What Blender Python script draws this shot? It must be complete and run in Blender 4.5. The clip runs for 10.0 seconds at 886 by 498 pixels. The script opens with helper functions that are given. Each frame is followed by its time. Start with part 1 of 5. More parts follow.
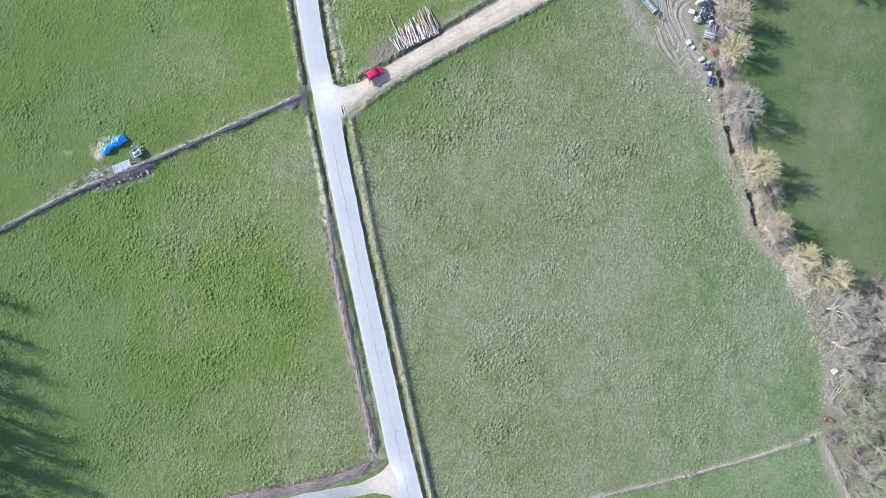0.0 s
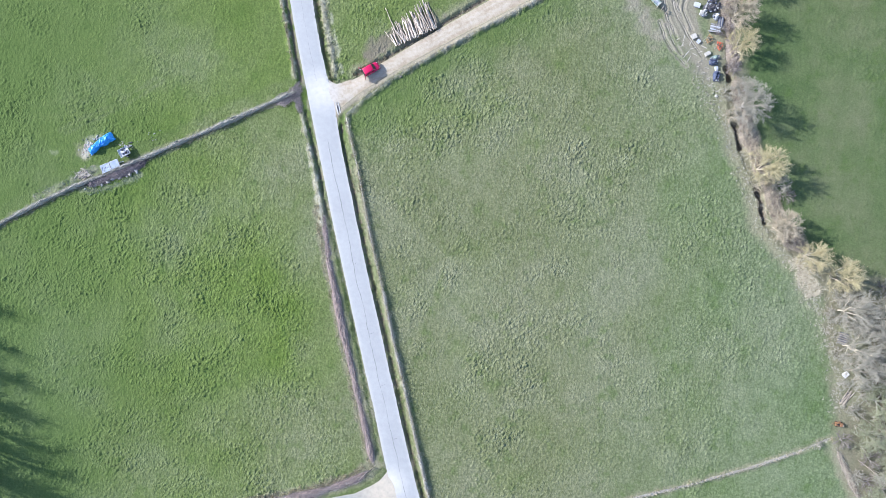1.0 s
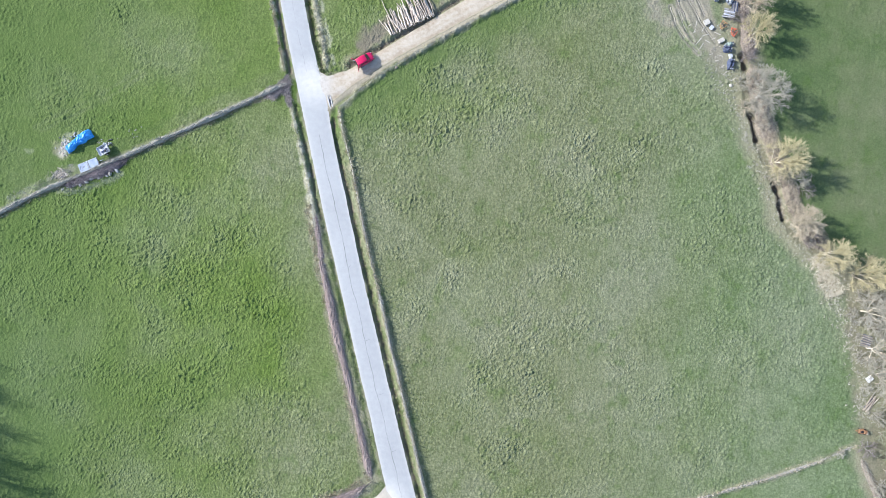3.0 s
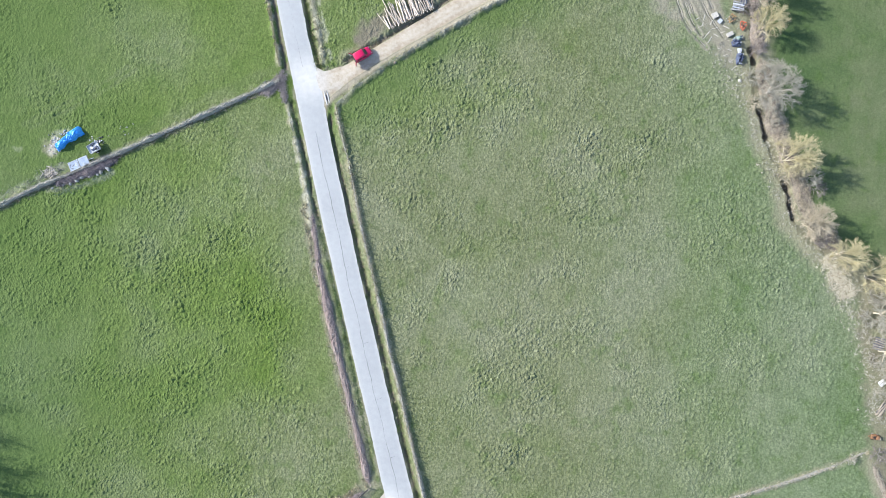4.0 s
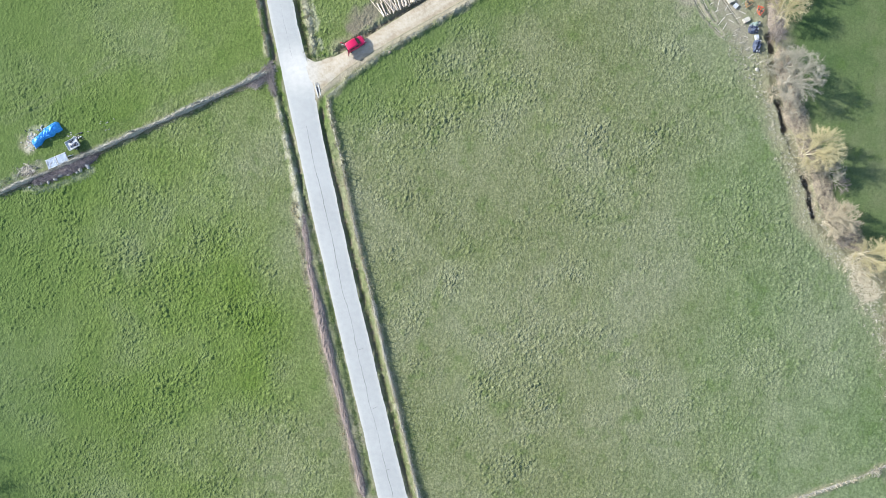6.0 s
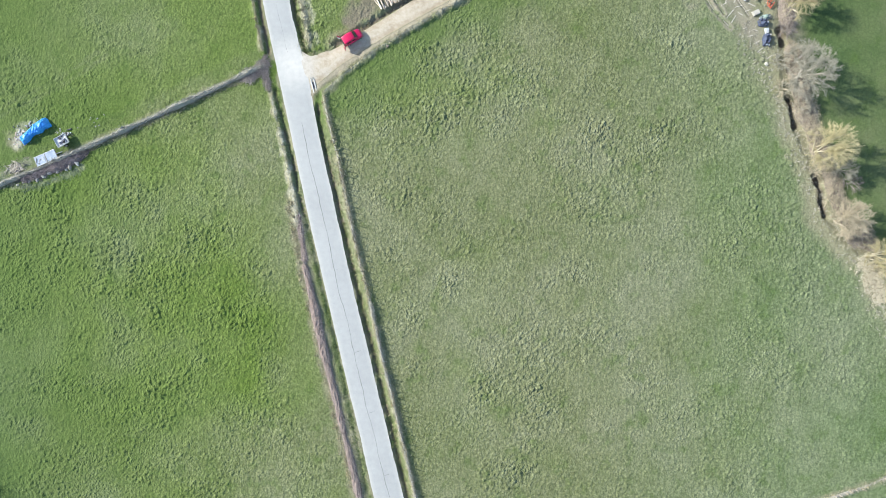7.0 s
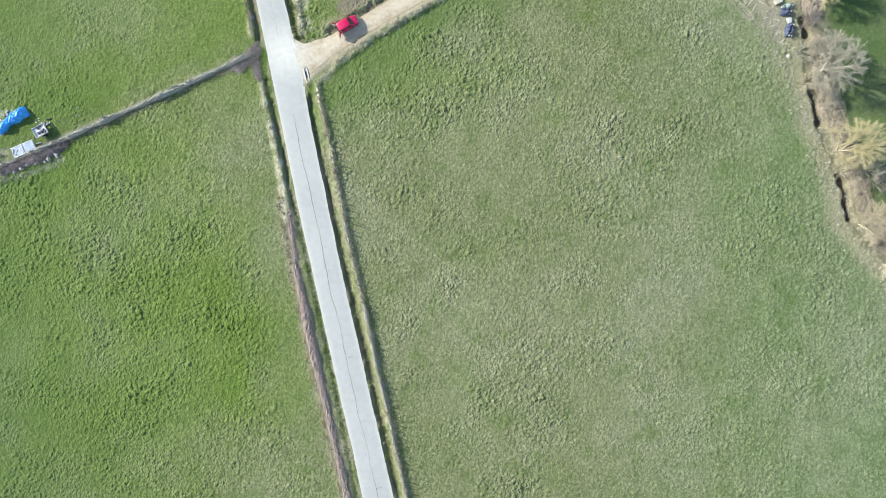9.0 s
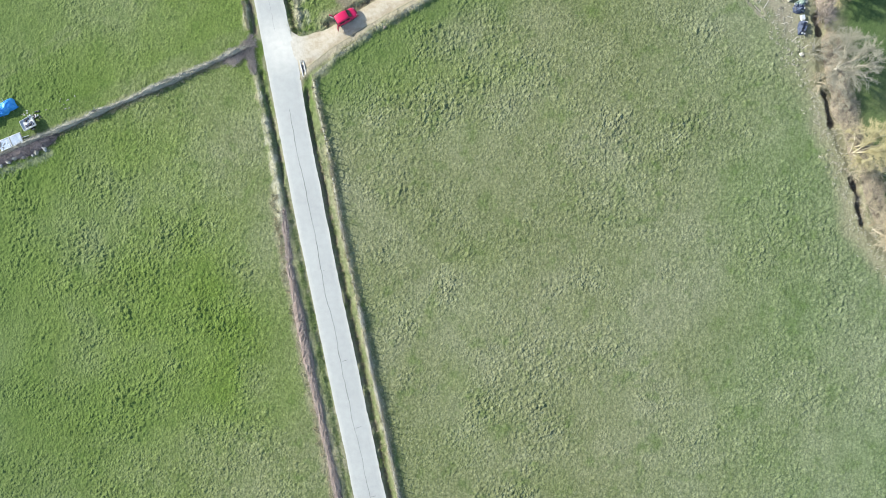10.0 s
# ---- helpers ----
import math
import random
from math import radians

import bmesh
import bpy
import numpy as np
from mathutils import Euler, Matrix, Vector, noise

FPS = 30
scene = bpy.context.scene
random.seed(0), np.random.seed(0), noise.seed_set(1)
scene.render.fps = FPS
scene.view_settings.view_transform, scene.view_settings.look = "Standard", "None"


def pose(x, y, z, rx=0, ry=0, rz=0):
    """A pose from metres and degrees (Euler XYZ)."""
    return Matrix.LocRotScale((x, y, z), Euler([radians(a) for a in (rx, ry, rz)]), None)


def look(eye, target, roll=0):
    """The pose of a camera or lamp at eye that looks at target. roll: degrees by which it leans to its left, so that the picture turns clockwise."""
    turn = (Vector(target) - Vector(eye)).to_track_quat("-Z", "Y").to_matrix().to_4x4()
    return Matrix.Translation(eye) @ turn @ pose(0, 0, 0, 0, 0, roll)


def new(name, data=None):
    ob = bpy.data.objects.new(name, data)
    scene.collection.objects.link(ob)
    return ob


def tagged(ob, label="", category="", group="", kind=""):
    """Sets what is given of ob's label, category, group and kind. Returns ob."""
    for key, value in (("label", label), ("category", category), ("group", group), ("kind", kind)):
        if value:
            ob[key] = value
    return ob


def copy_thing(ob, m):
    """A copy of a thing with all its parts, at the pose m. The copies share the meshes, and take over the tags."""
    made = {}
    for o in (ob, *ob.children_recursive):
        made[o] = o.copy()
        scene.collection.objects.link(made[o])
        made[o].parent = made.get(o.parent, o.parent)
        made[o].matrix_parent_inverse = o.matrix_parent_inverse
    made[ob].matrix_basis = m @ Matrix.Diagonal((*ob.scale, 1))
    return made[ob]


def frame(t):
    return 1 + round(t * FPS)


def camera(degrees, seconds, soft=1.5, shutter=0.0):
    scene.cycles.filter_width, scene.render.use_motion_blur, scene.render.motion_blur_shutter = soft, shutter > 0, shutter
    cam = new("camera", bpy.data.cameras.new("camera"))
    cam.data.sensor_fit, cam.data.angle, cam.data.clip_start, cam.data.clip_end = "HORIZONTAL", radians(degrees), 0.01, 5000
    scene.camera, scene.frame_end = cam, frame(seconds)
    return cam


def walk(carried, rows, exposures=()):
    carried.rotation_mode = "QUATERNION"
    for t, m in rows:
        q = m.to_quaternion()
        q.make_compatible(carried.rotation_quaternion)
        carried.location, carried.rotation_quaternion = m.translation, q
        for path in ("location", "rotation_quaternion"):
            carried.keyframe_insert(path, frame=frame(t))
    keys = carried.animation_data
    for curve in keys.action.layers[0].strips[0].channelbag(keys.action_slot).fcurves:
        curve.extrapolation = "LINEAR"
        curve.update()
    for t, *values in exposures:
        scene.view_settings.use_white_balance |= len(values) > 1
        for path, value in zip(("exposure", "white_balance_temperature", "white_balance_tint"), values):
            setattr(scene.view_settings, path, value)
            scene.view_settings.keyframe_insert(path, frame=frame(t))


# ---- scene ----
cam = camera(72.0, 10.0, soft=0.56)
PATH = [
    (0, pose(-0.014, -0.033, 119.997, 0.572, 0.398, -0.000)),
    (0.5, pose(-0.110, -0.031, 118.052, 0.638, 0.294, -0.124)),
    (1, pose(-0.235, 0.014, 116.277, 0.685, 0.207, -0.213)),
    (1.5, pose(-0.354, 0.099, 114.598, 0.683, 0.132, -0.246)),
    (2, pose(-0.423, 0.257, 112.957, 0.645, 0.109, -0.428)),
    (2.5, pose(-0.399, 0.484, 111.343, 0.551, 0.100, -0.658)),
    (4, pose(-0.130, 1.365, 106.754, 0.147, 0.253, -0.738)),
    (4.5, pose(0.083, 1.623, 105.202, 0.038, 0.337, -0.784)),
    (5, pose(0.334, 1.873, 103.748, -0.074, 0.464, -0.898)),
    (5.5, pose(0.605, 2.143, 102.319, -0.214, 0.572, -0.921)),
    (7, pose(1.333, 2.947, 98.044, -0.704, 0.888, -0.859)),
    (7.5, pose(1.547, 3.157, 96.638, -0.828, 1.001, -0.759)),
    (8, pose(1.741, 3.294, 95.228, -0.908, 1.107, -0.579)),
    (8.5, pose(1.931, 3.334, 93.840, -0.932, 1.204, -0.422)),
    (9, pose(2.115, 3.275, 92.458, -0.883, 1.298, -0.232)),
    (9.5, pose(2.251, 3.128, 90.996, -0.774, 1.391, 0.099)),
    (10, pose(2.422, 2.949, 89.442, -0.597, 1.449, 0.412)),
]
walk(cam, PATH, [(0.0, 0.96, 5880, 15), (4.5, 0.94, 6230, 10.0), (10.0, 0.93, 6680, 3.8)])

# ---- daylight ----
SUN_EL, SUN_AZ = 30.0, 162.0  # elevation, and the way to the sun in the plan, degrees from +x
world = bpy.data.worlds.new("world")
scene.world = world
world.use_nodes = True
wn = world.node_tree
sky = wn.nodes.new("ShaderNodeTexSky")
sky.sky_type = "NISHITA"
sky.sun_disc = False
sky.sun_elevation = radians(SUN_EL)
sky.sun_rotation = radians(90 - SUN_AZ)
wn.links.new(sky.outputs[0], wn.nodes["Background"].inputs[0])
wn.nodes["Background"].inputs[1].default_value = 0.148
sun = new("sun", bpy.data.lights.new("sun", "SUN"))
sun.data.energy, sun.data.angle, sun.data.color = 4.1, radians(0.53), (1.0, 0.95, 0.87)
ce, se = math.cos(radians(SUN_EL)), math.sin(radians(SUN_EL))
sun_way = Vector((ce * math.cos(radians(SUN_AZ)), ce * math.sin(radians(SUN_AZ)), se))
sun.matrix_world = look(sun_way * 300, (0, 0, 0))

# ---- materials ----
def mat(name, rough=0.85, metal=0.0):
    m = bpy.data.materials.new(name)
    m.use_nodes = True
    b = m.node_tree.nodes["Principled BSDF"]
    b.inputs["Roughness"].default_value = rough
    b.inputs["Metallic"].default_value = metal
    b.inputs["Specular IOR Level"].default_value = 0.3
    return m, m.node_tree, b


def node(nt, kind, **vals):
    n = nt.nodes.new(kind)
    for k, v in vals.items():
        n.inputs[k.replace("_", " ")].default_value = v
    return n


def noise_tex(nt, scale, detail=4.0, rough=0.6, coord="Object"):
    tc = nt.nodes.new("ShaderNodeTexCoord")
    n = node(nt, "ShaderNodeTexNoise", Scale=scale, Detail=detail, Roughness=rough)
    nt.links.new(tc.outputs[coord], n.inputs["Vector"])
    return n


def ramp(nt, src, stops):
    r = nt.nodes.new("ShaderNodeValToRGB")
    e = r.color_ramp.elements
    while len(e) < len(stops):
        e.new(0.5)
    for el, (p, col) in zip(e, stops):
        el.position, el.color = p, (*col, 1.0) if len(col) == 3 else col
    nt.links.new(src, r.inputs[0])
    return r


def mix(nt, fac, a, b, mode="MIX"):
    n = nt.nodes.new("ShaderNodeMix")
    n.data_type, n.blend_type = "RGBA", mode
    if isinstance(fac, (int, float)):
        n.inputs[0].default_value = fac
    else:
        nt.links.new(fac, n.inputs[0])
    for i, v in ((6, a), (7, b)):
        if isinstance(v, tuple):
            n.inputs[i].default_value = (*v, 1.0)
        else:
            nt.links.new(v, n.inputs[i])
    return n.outputs[2]


def bump(nt, b, src, strength=0.5, dist=0.05):
    n = node(nt, "ShaderNodeBump", Strength=strength, Distance=dist)
    nt.links.new(src, n.inputs["Height"])
    nt.links.new(n.outputs[0], b.inputs["Normal"])


def mottled(name, dark, light, scale=3.0, fine=30.0, rough=0.85, metal=0.0, relief=0.4, dist=0.02, coord="Object", vary=0.0):
    """A surface that wavers between two colours at two scales, with fine relief."""
    m, nt, b = mat(name, rough, metal)
    big, small = noise_tex(nt, scale, 4, 0.6, coord), noise_tex(nt, fine, 3, 0.6, coord)
    col = mix(nt, 0.5, big.outputs[0], small.outputs[0])
    col = ramp(nt, col, [(0.36, dark), (0.64, light)]).outputs[0]
    if vary:
        oi = nt.nodes.new("ShaderNodeObjectInfo")
        hs = nt.nodes.new("ShaderNodeHueSaturation")
        mr = node(nt, "ShaderNodeMapRange", To_Min=1 - vary, To_Max=1 + vary)
        nt.links.new(oi.outputs["Random"], mr.inputs[0])
        nt.links.new(mr.outputs[0], hs.inputs["Value"])
        nt.links.new(col, hs.inputs["Color"])
        col = hs.outputs[0]
    nt.links.new(col, b.inputs["Base Color"])
    bump(nt, b, small.outputs[0], relief, dist)
    return m


def strands(name, dark, light, rough=0.8):
    """Twigs and stalks, each a little different from the next."""
    m, nt, b = mat(name, rough)
    geo = nt.nodes.new("ShaderNodeNewGeometry")
    r = ramp(nt, geo.outputs["Random Per Island"], [(0.0, dark), (1.0, light)])
    n = noise_tex(nt, 0.9, 3)
    col = mix(nt, n.outputs[0], r.outputs[0], tuple(0.5 * (a + c) for a, c in zip(dark, light)))
    nt.links.new(col, b.inputs["Base Color"])
    return m


def attr(nt, name):
    a = nt.nodes.new("ShaderNodeAttribute")
    a.attribute_name = name
    return a.outputs["Fac"]


def math_node(nt, op, a, b_):
    n = nt.nodes.new("ShaderNodeMath")
    n.operation = op
    for i, v in enumerate((a, b_)):
        if isinstance(v, (int, float)):
            n.inputs[i].default_value = v
        else:
            nt.links.new(v, n.inputs[i])
    n.use_clamp = True
    return n.outputs[0]


def ground_material():
    m, nt, b = mat("meadow", 0.9)
    b.inputs["Specular IOR Level"].default_value = 0.15
    wide, mid, fine = noise_tex(nt, 0.045, 4, 0.6), noise_tex(nt, 0.4, 5, 0.65), noise_tex(nt, 3.4, 2, 0.6)
    clump, knob = noise_tex(nt, 0.15, 4, 0.65), noise_tex(nt, 1.9, 2, 0.5)
    lush = ramp(nt, wide.outputs[0], [(0.35, (0.089, 0.138, 0.027)), (0.52, (0.110, 0.156, 0.042)), (0.68, (0.134, 0.168, 0.073))]).outputs[0]
    pale = ramp(nt, wide.outputs[0], [(0.35, (0.122, 0.141, 0.066)), (0.5, (0.142, 0.158, 0.083)), (0.66, (0.166, 0.177, 0.108))]).outputs[0]
    smooth_ = ramp(nt, wide.outputs[0], [(0.33, (0.058, 0.098, 0.034)), (0.5, (0.088, 0.121, 0.050)), (0.66, (0.128, 0.143, 0.078))]).outputs[0]
    col = mix(nt, attr(nt, "pale"), lush, pale)
    col = mix(nt, attr(nt, "pasture"), col, smooth_)
    cold = ramp(nt, wide.outputs[0], [(0.35, (0.104, 0.152, 0.074)), (0.66, (0.142, 0.182, 0.105))]).outputs[0]
    col = mix(nt, math_node(nt, "MULTIPLY", attr(nt, "cold"), 0.75), col, cold)
    # withered blades among the tussocks, and sappy green ones
    tips = ramp(nt, mix(nt, 0.5, knob.outputs[0], clump.outputs[0]), [(0.47, (0, 0, 0)), (0.62, (1, 1, 1))]).outputs[0]
    tips = math_node(nt, "MULTIPLY", tips, math_node(nt, "ADD", math_node(nt, "MULTIPLY", attr(nt, "lumpy"), 0.45), 0.1))
    tips = math_node(nt, "MULTIPLY", tips, math_node(nt, "ADD", attr(nt, "pale"), 0.15))
    col = mix(nt, math_node(nt, "MULTIPLY", tips, math_node(nt, "SUBTRACT", 1.0, math_node(nt, "MULTIPLY", attr(nt, "cold"), 0.45))), col, (0.245, 0.26, 0.175))
    sap = ramp(nt, mix(nt, 0.4, mid.outputs[0], clump.outputs[0]), [(0.36, (1, 1, 1)), (0.47, (0, 0, 0))]).outputs[0]
    col = mix(nt, math_node(nt, "MULTIPLY", sap, 0.4), col, (0.072, 0.126, 0.026))
    tint = ramp(nt, mid.outputs[0], [(0.3, (0.82, 0.86, 0.8)), (0.7, (1.17, 1.14, 1.17))]).outputs[0]
    col = mix(nt, 0.7, col, tint, "MULTIPLY")
    grain = ramp(nt, fine.outputs[0], [(0.3, (0.62, 0.62, 0.62)), (0.7, (1.33, 1.33, 1.3))]).outputs[0]
    col = mix(nt, math_node(nt, "SUBTRACT", 0.7, math_node(nt, "MULTIPLY", attr(nt, "pasture"), 0.35)), col, grain, "MULTIPLY")
    blades = noise_tex(nt, 1.9, 2, 0.6)
    patchy = ramp(nt, blades.outputs[0], [(0.34, (0.74, 0.76, 0.72)), (0.66, (1.26, 1.24, 1.26))]).outputs[0]
    col = mix(nt, math_node(nt, "SUBTRACT", 0.6, math_node(nt, "MULTIPLY", attr(nt, "pasture"), 0.4)), col, patchy, "MULTIPLY")
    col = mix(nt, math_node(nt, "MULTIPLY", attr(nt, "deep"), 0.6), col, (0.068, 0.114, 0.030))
    dry = mix(nt, fine.outputs[0], (0.155, 0.143, 0.095), (0.355, 0.33, 0.24))
    df = math_node(nt, "MULTIPLY", attr(nt, "dry"), math_node(nt, "ADD", mid.outputs[0], 0.45))
    col = mix(nt, df, col, dry)
    soil = mix(nt, fine.outputs[0], (0.06, 0.048, 0.038), (0.18, 0.142, 0.118))
    col = mix(nt, attr(nt, "soil"), col, soil)
    grit = mix(nt, fine.outputs[0], (0.160, 0.145, 0.112), (0.330, 0.302, 0.242))
    gf = math_node(nt, "MULTIPLY", attr(nt, "grit"), math_node(nt, "ADD", mid.outputs[0], 0.5))
    col = mix(nt, gf, col, grit)
    straw = mix(nt, fine.outputs[0], (0.27, 0.26, 0.19), (0.60, 0.58, 0.48))
    col = mix(nt, attr(nt, "straw"), col, straw)
    nt.links.new(col, b.inputs["Base Color"])
    # tufty relief, weaker on the grazed pasture
    tc = nt.nodes.new("ShaderNodeTexCoord")
    cells = []
    for size, soft_ in ((1.9, 0.18), (2.8, 0.18)):
        v = node(nt, "ShaderNodeTexVoronoi", Scale=size)
        v.feature = "SMOOTH_F1"
        v.inputs["Smoothness"].default_value = soft_
        warp = mix(nt, 0.16, tc.outputs["Object"], mid.outputs["Color"], "ADD")
        nt.links.new(warp, v.inputs["Vector"])
        cells.append(ramp(nt, v.outputs["Distance"], [(0.08, (1, 1, 1)), (0.62, (0, 0, 0))]).outputs[0])
    share = math_node(nt, "SUBTRACT", 0.7, math_node(nt, "MULTIPLY", attr(nt, "lumpy"), 0.4))
    h = mix(nt, share, cells[0], cells[1])
    h = mix(nt, 0.3, h, knob.outputs[0])
    rise = ramp(nt, mix(nt, 0.5, mid.outputs[0], clump.outputs[0]), [(0.36, (0.45, 0.45, 0.45)), (0.62, (1, 1, 1))]).outputs[0]
    k = math_node(nt, "ADD", math_node(nt, "MULTIPLY", attr(nt, "lumpy"), 0.9), 0.22)
    k = math_node(nt, "MULTIPLY", k, rise)
    k = math_node(nt, "MULTIPLY", k, math_node(nt, "SUBTRACT", 1.0, math_node(nt, "MULTIPLY", attr(nt, "cold"), 0.5)))
    k = math_node(nt, "MULTIPLY", k, math_node(nt, "SUBTRACT", 1.0, math_node(nt, "MULTIPLY", attr(nt, "pasture"), 0.75)))
    n = node(nt, "ShaderNodeBump", Distance=0.55)
    nt.links.new(k, n.inputs["Strength"])
    nt.links.new(h, n.inputs["Height"])
    nt.links.new(n.outputs[0], b.inputs["Normal"])
    return m


M_GROUND = ground_material()


def asphalt_material(name, dark, light, dusty):
    m, nt, b = mat(name, 0.8)
    big, mid, fine = noise_tex(nt, 0.12, 4), noise_tex(nt, 1.2, 4), noise_tex(nt, 14, 3)
    col = ramp(nt, mix(nt, 0.5, big.outputs[0], mid.outputs[0]), [(0.38, dark), (0.62, light)]).outputs[0]
    col = mix(nt, 0.35, col, ramp(nt, fine.outputs[0], [(0.3, (0.75, 0.75, 0.75)), (0.7, (1.2, 1.2, 1.2))]).outputs[0], "MULTIPLY")
    dust = math_node(nt, "MULTIPLY", attr(nt, "dust"), math_node(nt, "ADD", mid.outputs[0], 0.35))
    col = mix(nt, dust, col, dusty)
    nt.links.new(col, b.inputs["Base Color"])
    bump(nt, b, fine.outputs[0], 0.3, 0.01)
    return m


def gravel_material():
    m, nt, b = mat("gravel", 0.9)
    big, mid, fine = noise_tex(nt, 0.25, 4), noise_tex(nt, 1.6, 5, 0.7), noise_tex(nt, 12, 3)
    col = ramp(nt, mix(nt, 0.55, big.outputs[0], mid.outputs[0]), [(0.36, (0.28, 0.23, 0.165)), (0.5, (0.40, 0.34, 0.255)), (0.66, (0.51, 0.455, 0.37))]).outputs[0]
    col = mix(nt, 0.5, col, ramp(nt, fine.outputs[0], [(0.3, (0.7, 0.7, 0.7)), (0.7, (1.25, 1.25, 1.25))]).outputs[0], "MULTIPLY")
    wet = math_node(nt, "MULTIPLY", attr(nt, "dust"), mid.outputs[0])
    col = mix(nt, wet, col, (0.34, 0.31, 0.17))
    col = mix(nt, math_node(nt, "MULTIPLY", attr(nt, "ruts"), math_node(nt, "MULTIPLY", mid.outputs[0], 0.9)), col, (0.50, 0.455, 0.375))
    col = mix(nt, math_node(nt, "MULTIPLY", attr(nt, "chalk"), math_node(nt, "ADD", mid.outputs[0], 0.05)), col, (0.56, 0.545, 0.51))
    nt.links.new(col, b.inputs["Base Color"])
    bump(nt, b, fine.outputs[0], 0.6, 0.03)
    return m


M_ROAD = asphalt_material("worn asphalt", (0.335, 0.345, 0.345), (0.378, 0.389, 0.388), (0.56, 0.55, 0.52))
M_LANE = asphalt_material("lane asphalt", (0.215, 0.228, 0.215), (0.30, 0.317, 0.295), (0.52, 0.455, 0.355))
M_GRAVEL = gravel_material()
M_CRACK = mottled("crack filler", (0.10, 0.11, 0.11), (0.22, 0.23, 0.22), 2, 20)
M_BRAMBLE = mottled("bramble mass", (0.15, 0.115, 0.105), (0.30, 0.24, 0.22), 1.2, 9, 0.95, relief=0.9, dist=0.1)
M_GREYHEDGE = mottled("dead hedge mass", (0.20, 0.195, 0.165), (0.40, 0.385, 0.345), 1.2, 9, 0.95, relief=0.9, dist=0.1)
M_BRAMBLE_DARK = mottled("dark bramble mass", (0.07, 0.06, 0.068), (0.20, 0.17, 0.185), 1.2, 9, 0.95, relief=0.9, dist=0.1)
M_SCRUB = mottled("dry scrub mass", (0.14, 0.118, 0.095), (0.31, 0.27, 0.22), 1.0, 8, 0.95, relief=0.9, dist=0.1)
M_MAUVE = mottled("mauve bramble mass", (0.15, 0.13, 0.123), (0.31, 0.272, 0.258), 1.2, 9, 0.95, relief=0.9, dist=0.1)
M_MAUVE_TWIG = strands("mauve stalks", (0.20, 0.175, 0.166), (0.46, 0.41, 0.39))
M_WEED = strands("grey-green weeds", (0.21, 0.25, 0.15), (0.46, 0.51, 0.37))
M_BRUSHWOOD = strands("pale brushwood", (0.42, 0.39, 0.30), (0.72, 0.68, 0.56))
M_BRAMBLE_TWIG = strands("bramble stalks", (0.235, 0.202, 0.187), (0.55, 0.486, 0.455))
M_GREY_TWIG = strands("grey stalks", (0.25, 0.24, 0.20), (0.60, 0.58, 0.51))
M_STRAW = strands("withered grass", (0.28, 0.25, 0.15), (0.58, 0.53, 0.40))
M_BLEACHED = strands("bleached grass", (0.36, 0.35, 0.27), (0.66, 0.645, 0.55))
M_TUFT = strands("green tufts", (0.085, 0.135, 0.035), (0.24, 0.29, 0.12))


M_BARK = mottled("grey bark", (0.25, 0.23, 0.20), (0.52, 0.49, 0.44), 2, 14, 0.9, relief=0.6)
M_PALEBARK = mottled("pale bark", (0.38, 0.335, 0.255), (0.64, 0.585, 0.48), 2, 14, 0.9, relief=0.5)
M_TWIG_YELLOW = strands("yellow willow twigs", (0.30, 0.268, 0.145), (0.57, 0.52, 0.335))
M_TWIG_TAN = strands("tan twigs", (0.265, 0.23, 0.165), (0.53, 0.475, 0.37))
M_TWIG_GREY = strands("grey twigs", (0.19, 0.183, 0.150), (0.44, 0.425, 0.36))
M_TWIG_DARK = strands("dark twigs", (0.11, 0.095, 0.09), (0.28, 0.25, 0.24))
M_TWIG_GREEN = strands("greenish twigs", (0.15, 0.165, 0.10), (0.36, 0.385, 0.265))
M_GREYWOOD = mottled("pale grey wood", (0.27, 0.24, 0.19), (0.50, 0.46, 0.38), 2, 14, 0.9)
M_PLANK = mottled("sun-bleached plank", (0.30, 0.28, 0.235), (0.54, 0.515, 0.45), 2, 14, 0.9)
M_POST = mottled("weathered wood", (0.20, 0.17, 0.13), (0.40, 0.36, 0.30), 3, 25)
M_WIRE, _, _b = mat("fence wire", 0.5, 0.9)
_b.inputs["Base Color"].default_value = (0.35, 0.35, 0.36, 1)
M_LOG = mottled("peeled log", (0.25, 0.20, 0.155), (0.64, 0.57, 0.49), 0.9, 9, 0.85, vary=0.5)
M_LOGEND = mottled("sawn end", (0.42, 0.31, 0.18), (0.62, 0.49, 0.31), 4, 30)
M_TARP = mottled("blue tarpaulin", (0.012, 0.19, 0.66), (0.10, 0.44, 0.92), 1.4, 6, 0.38, relief=0.5, dist=0.05)
M_RED, _nt, _b = mat("red car paint", 0.28)
_b.inputs["Base Color"].default_value = (0.50, 0.009, 0.075, 1)
_b.inputs["Coat Weight"].default_value = 0.6
M_GLASS, _nt, _b = mat("dark car glass", 0.06)
_b.inputs["Base Color"].default_value = (0.012, 0.018, 0.022, 1)
M_RUBBER = mottled("tyre rubber", (0.012, 0.012, 0.013), (0.03, 0.03, 0.03), 8, 60)
M_STEEL = mottled("galvanised sheet", (0.42, 0.45, 0.50), (0.66, 0.69, 0.74), 1.6, 12, 0.55, 0.3)
M_WHITE = mottled("off-white sheet", (0.42, 0.435, 0.45), (0.72, 0.73, 0.735), 2, 14, 0.7)
M_DARKSTUFF = mottled("dark rubbish", (0.03, 0.032, 0.04), (0.12, 0.12, 0.14), 2, 9, 0.7, relief=0.8, dist=0.08)
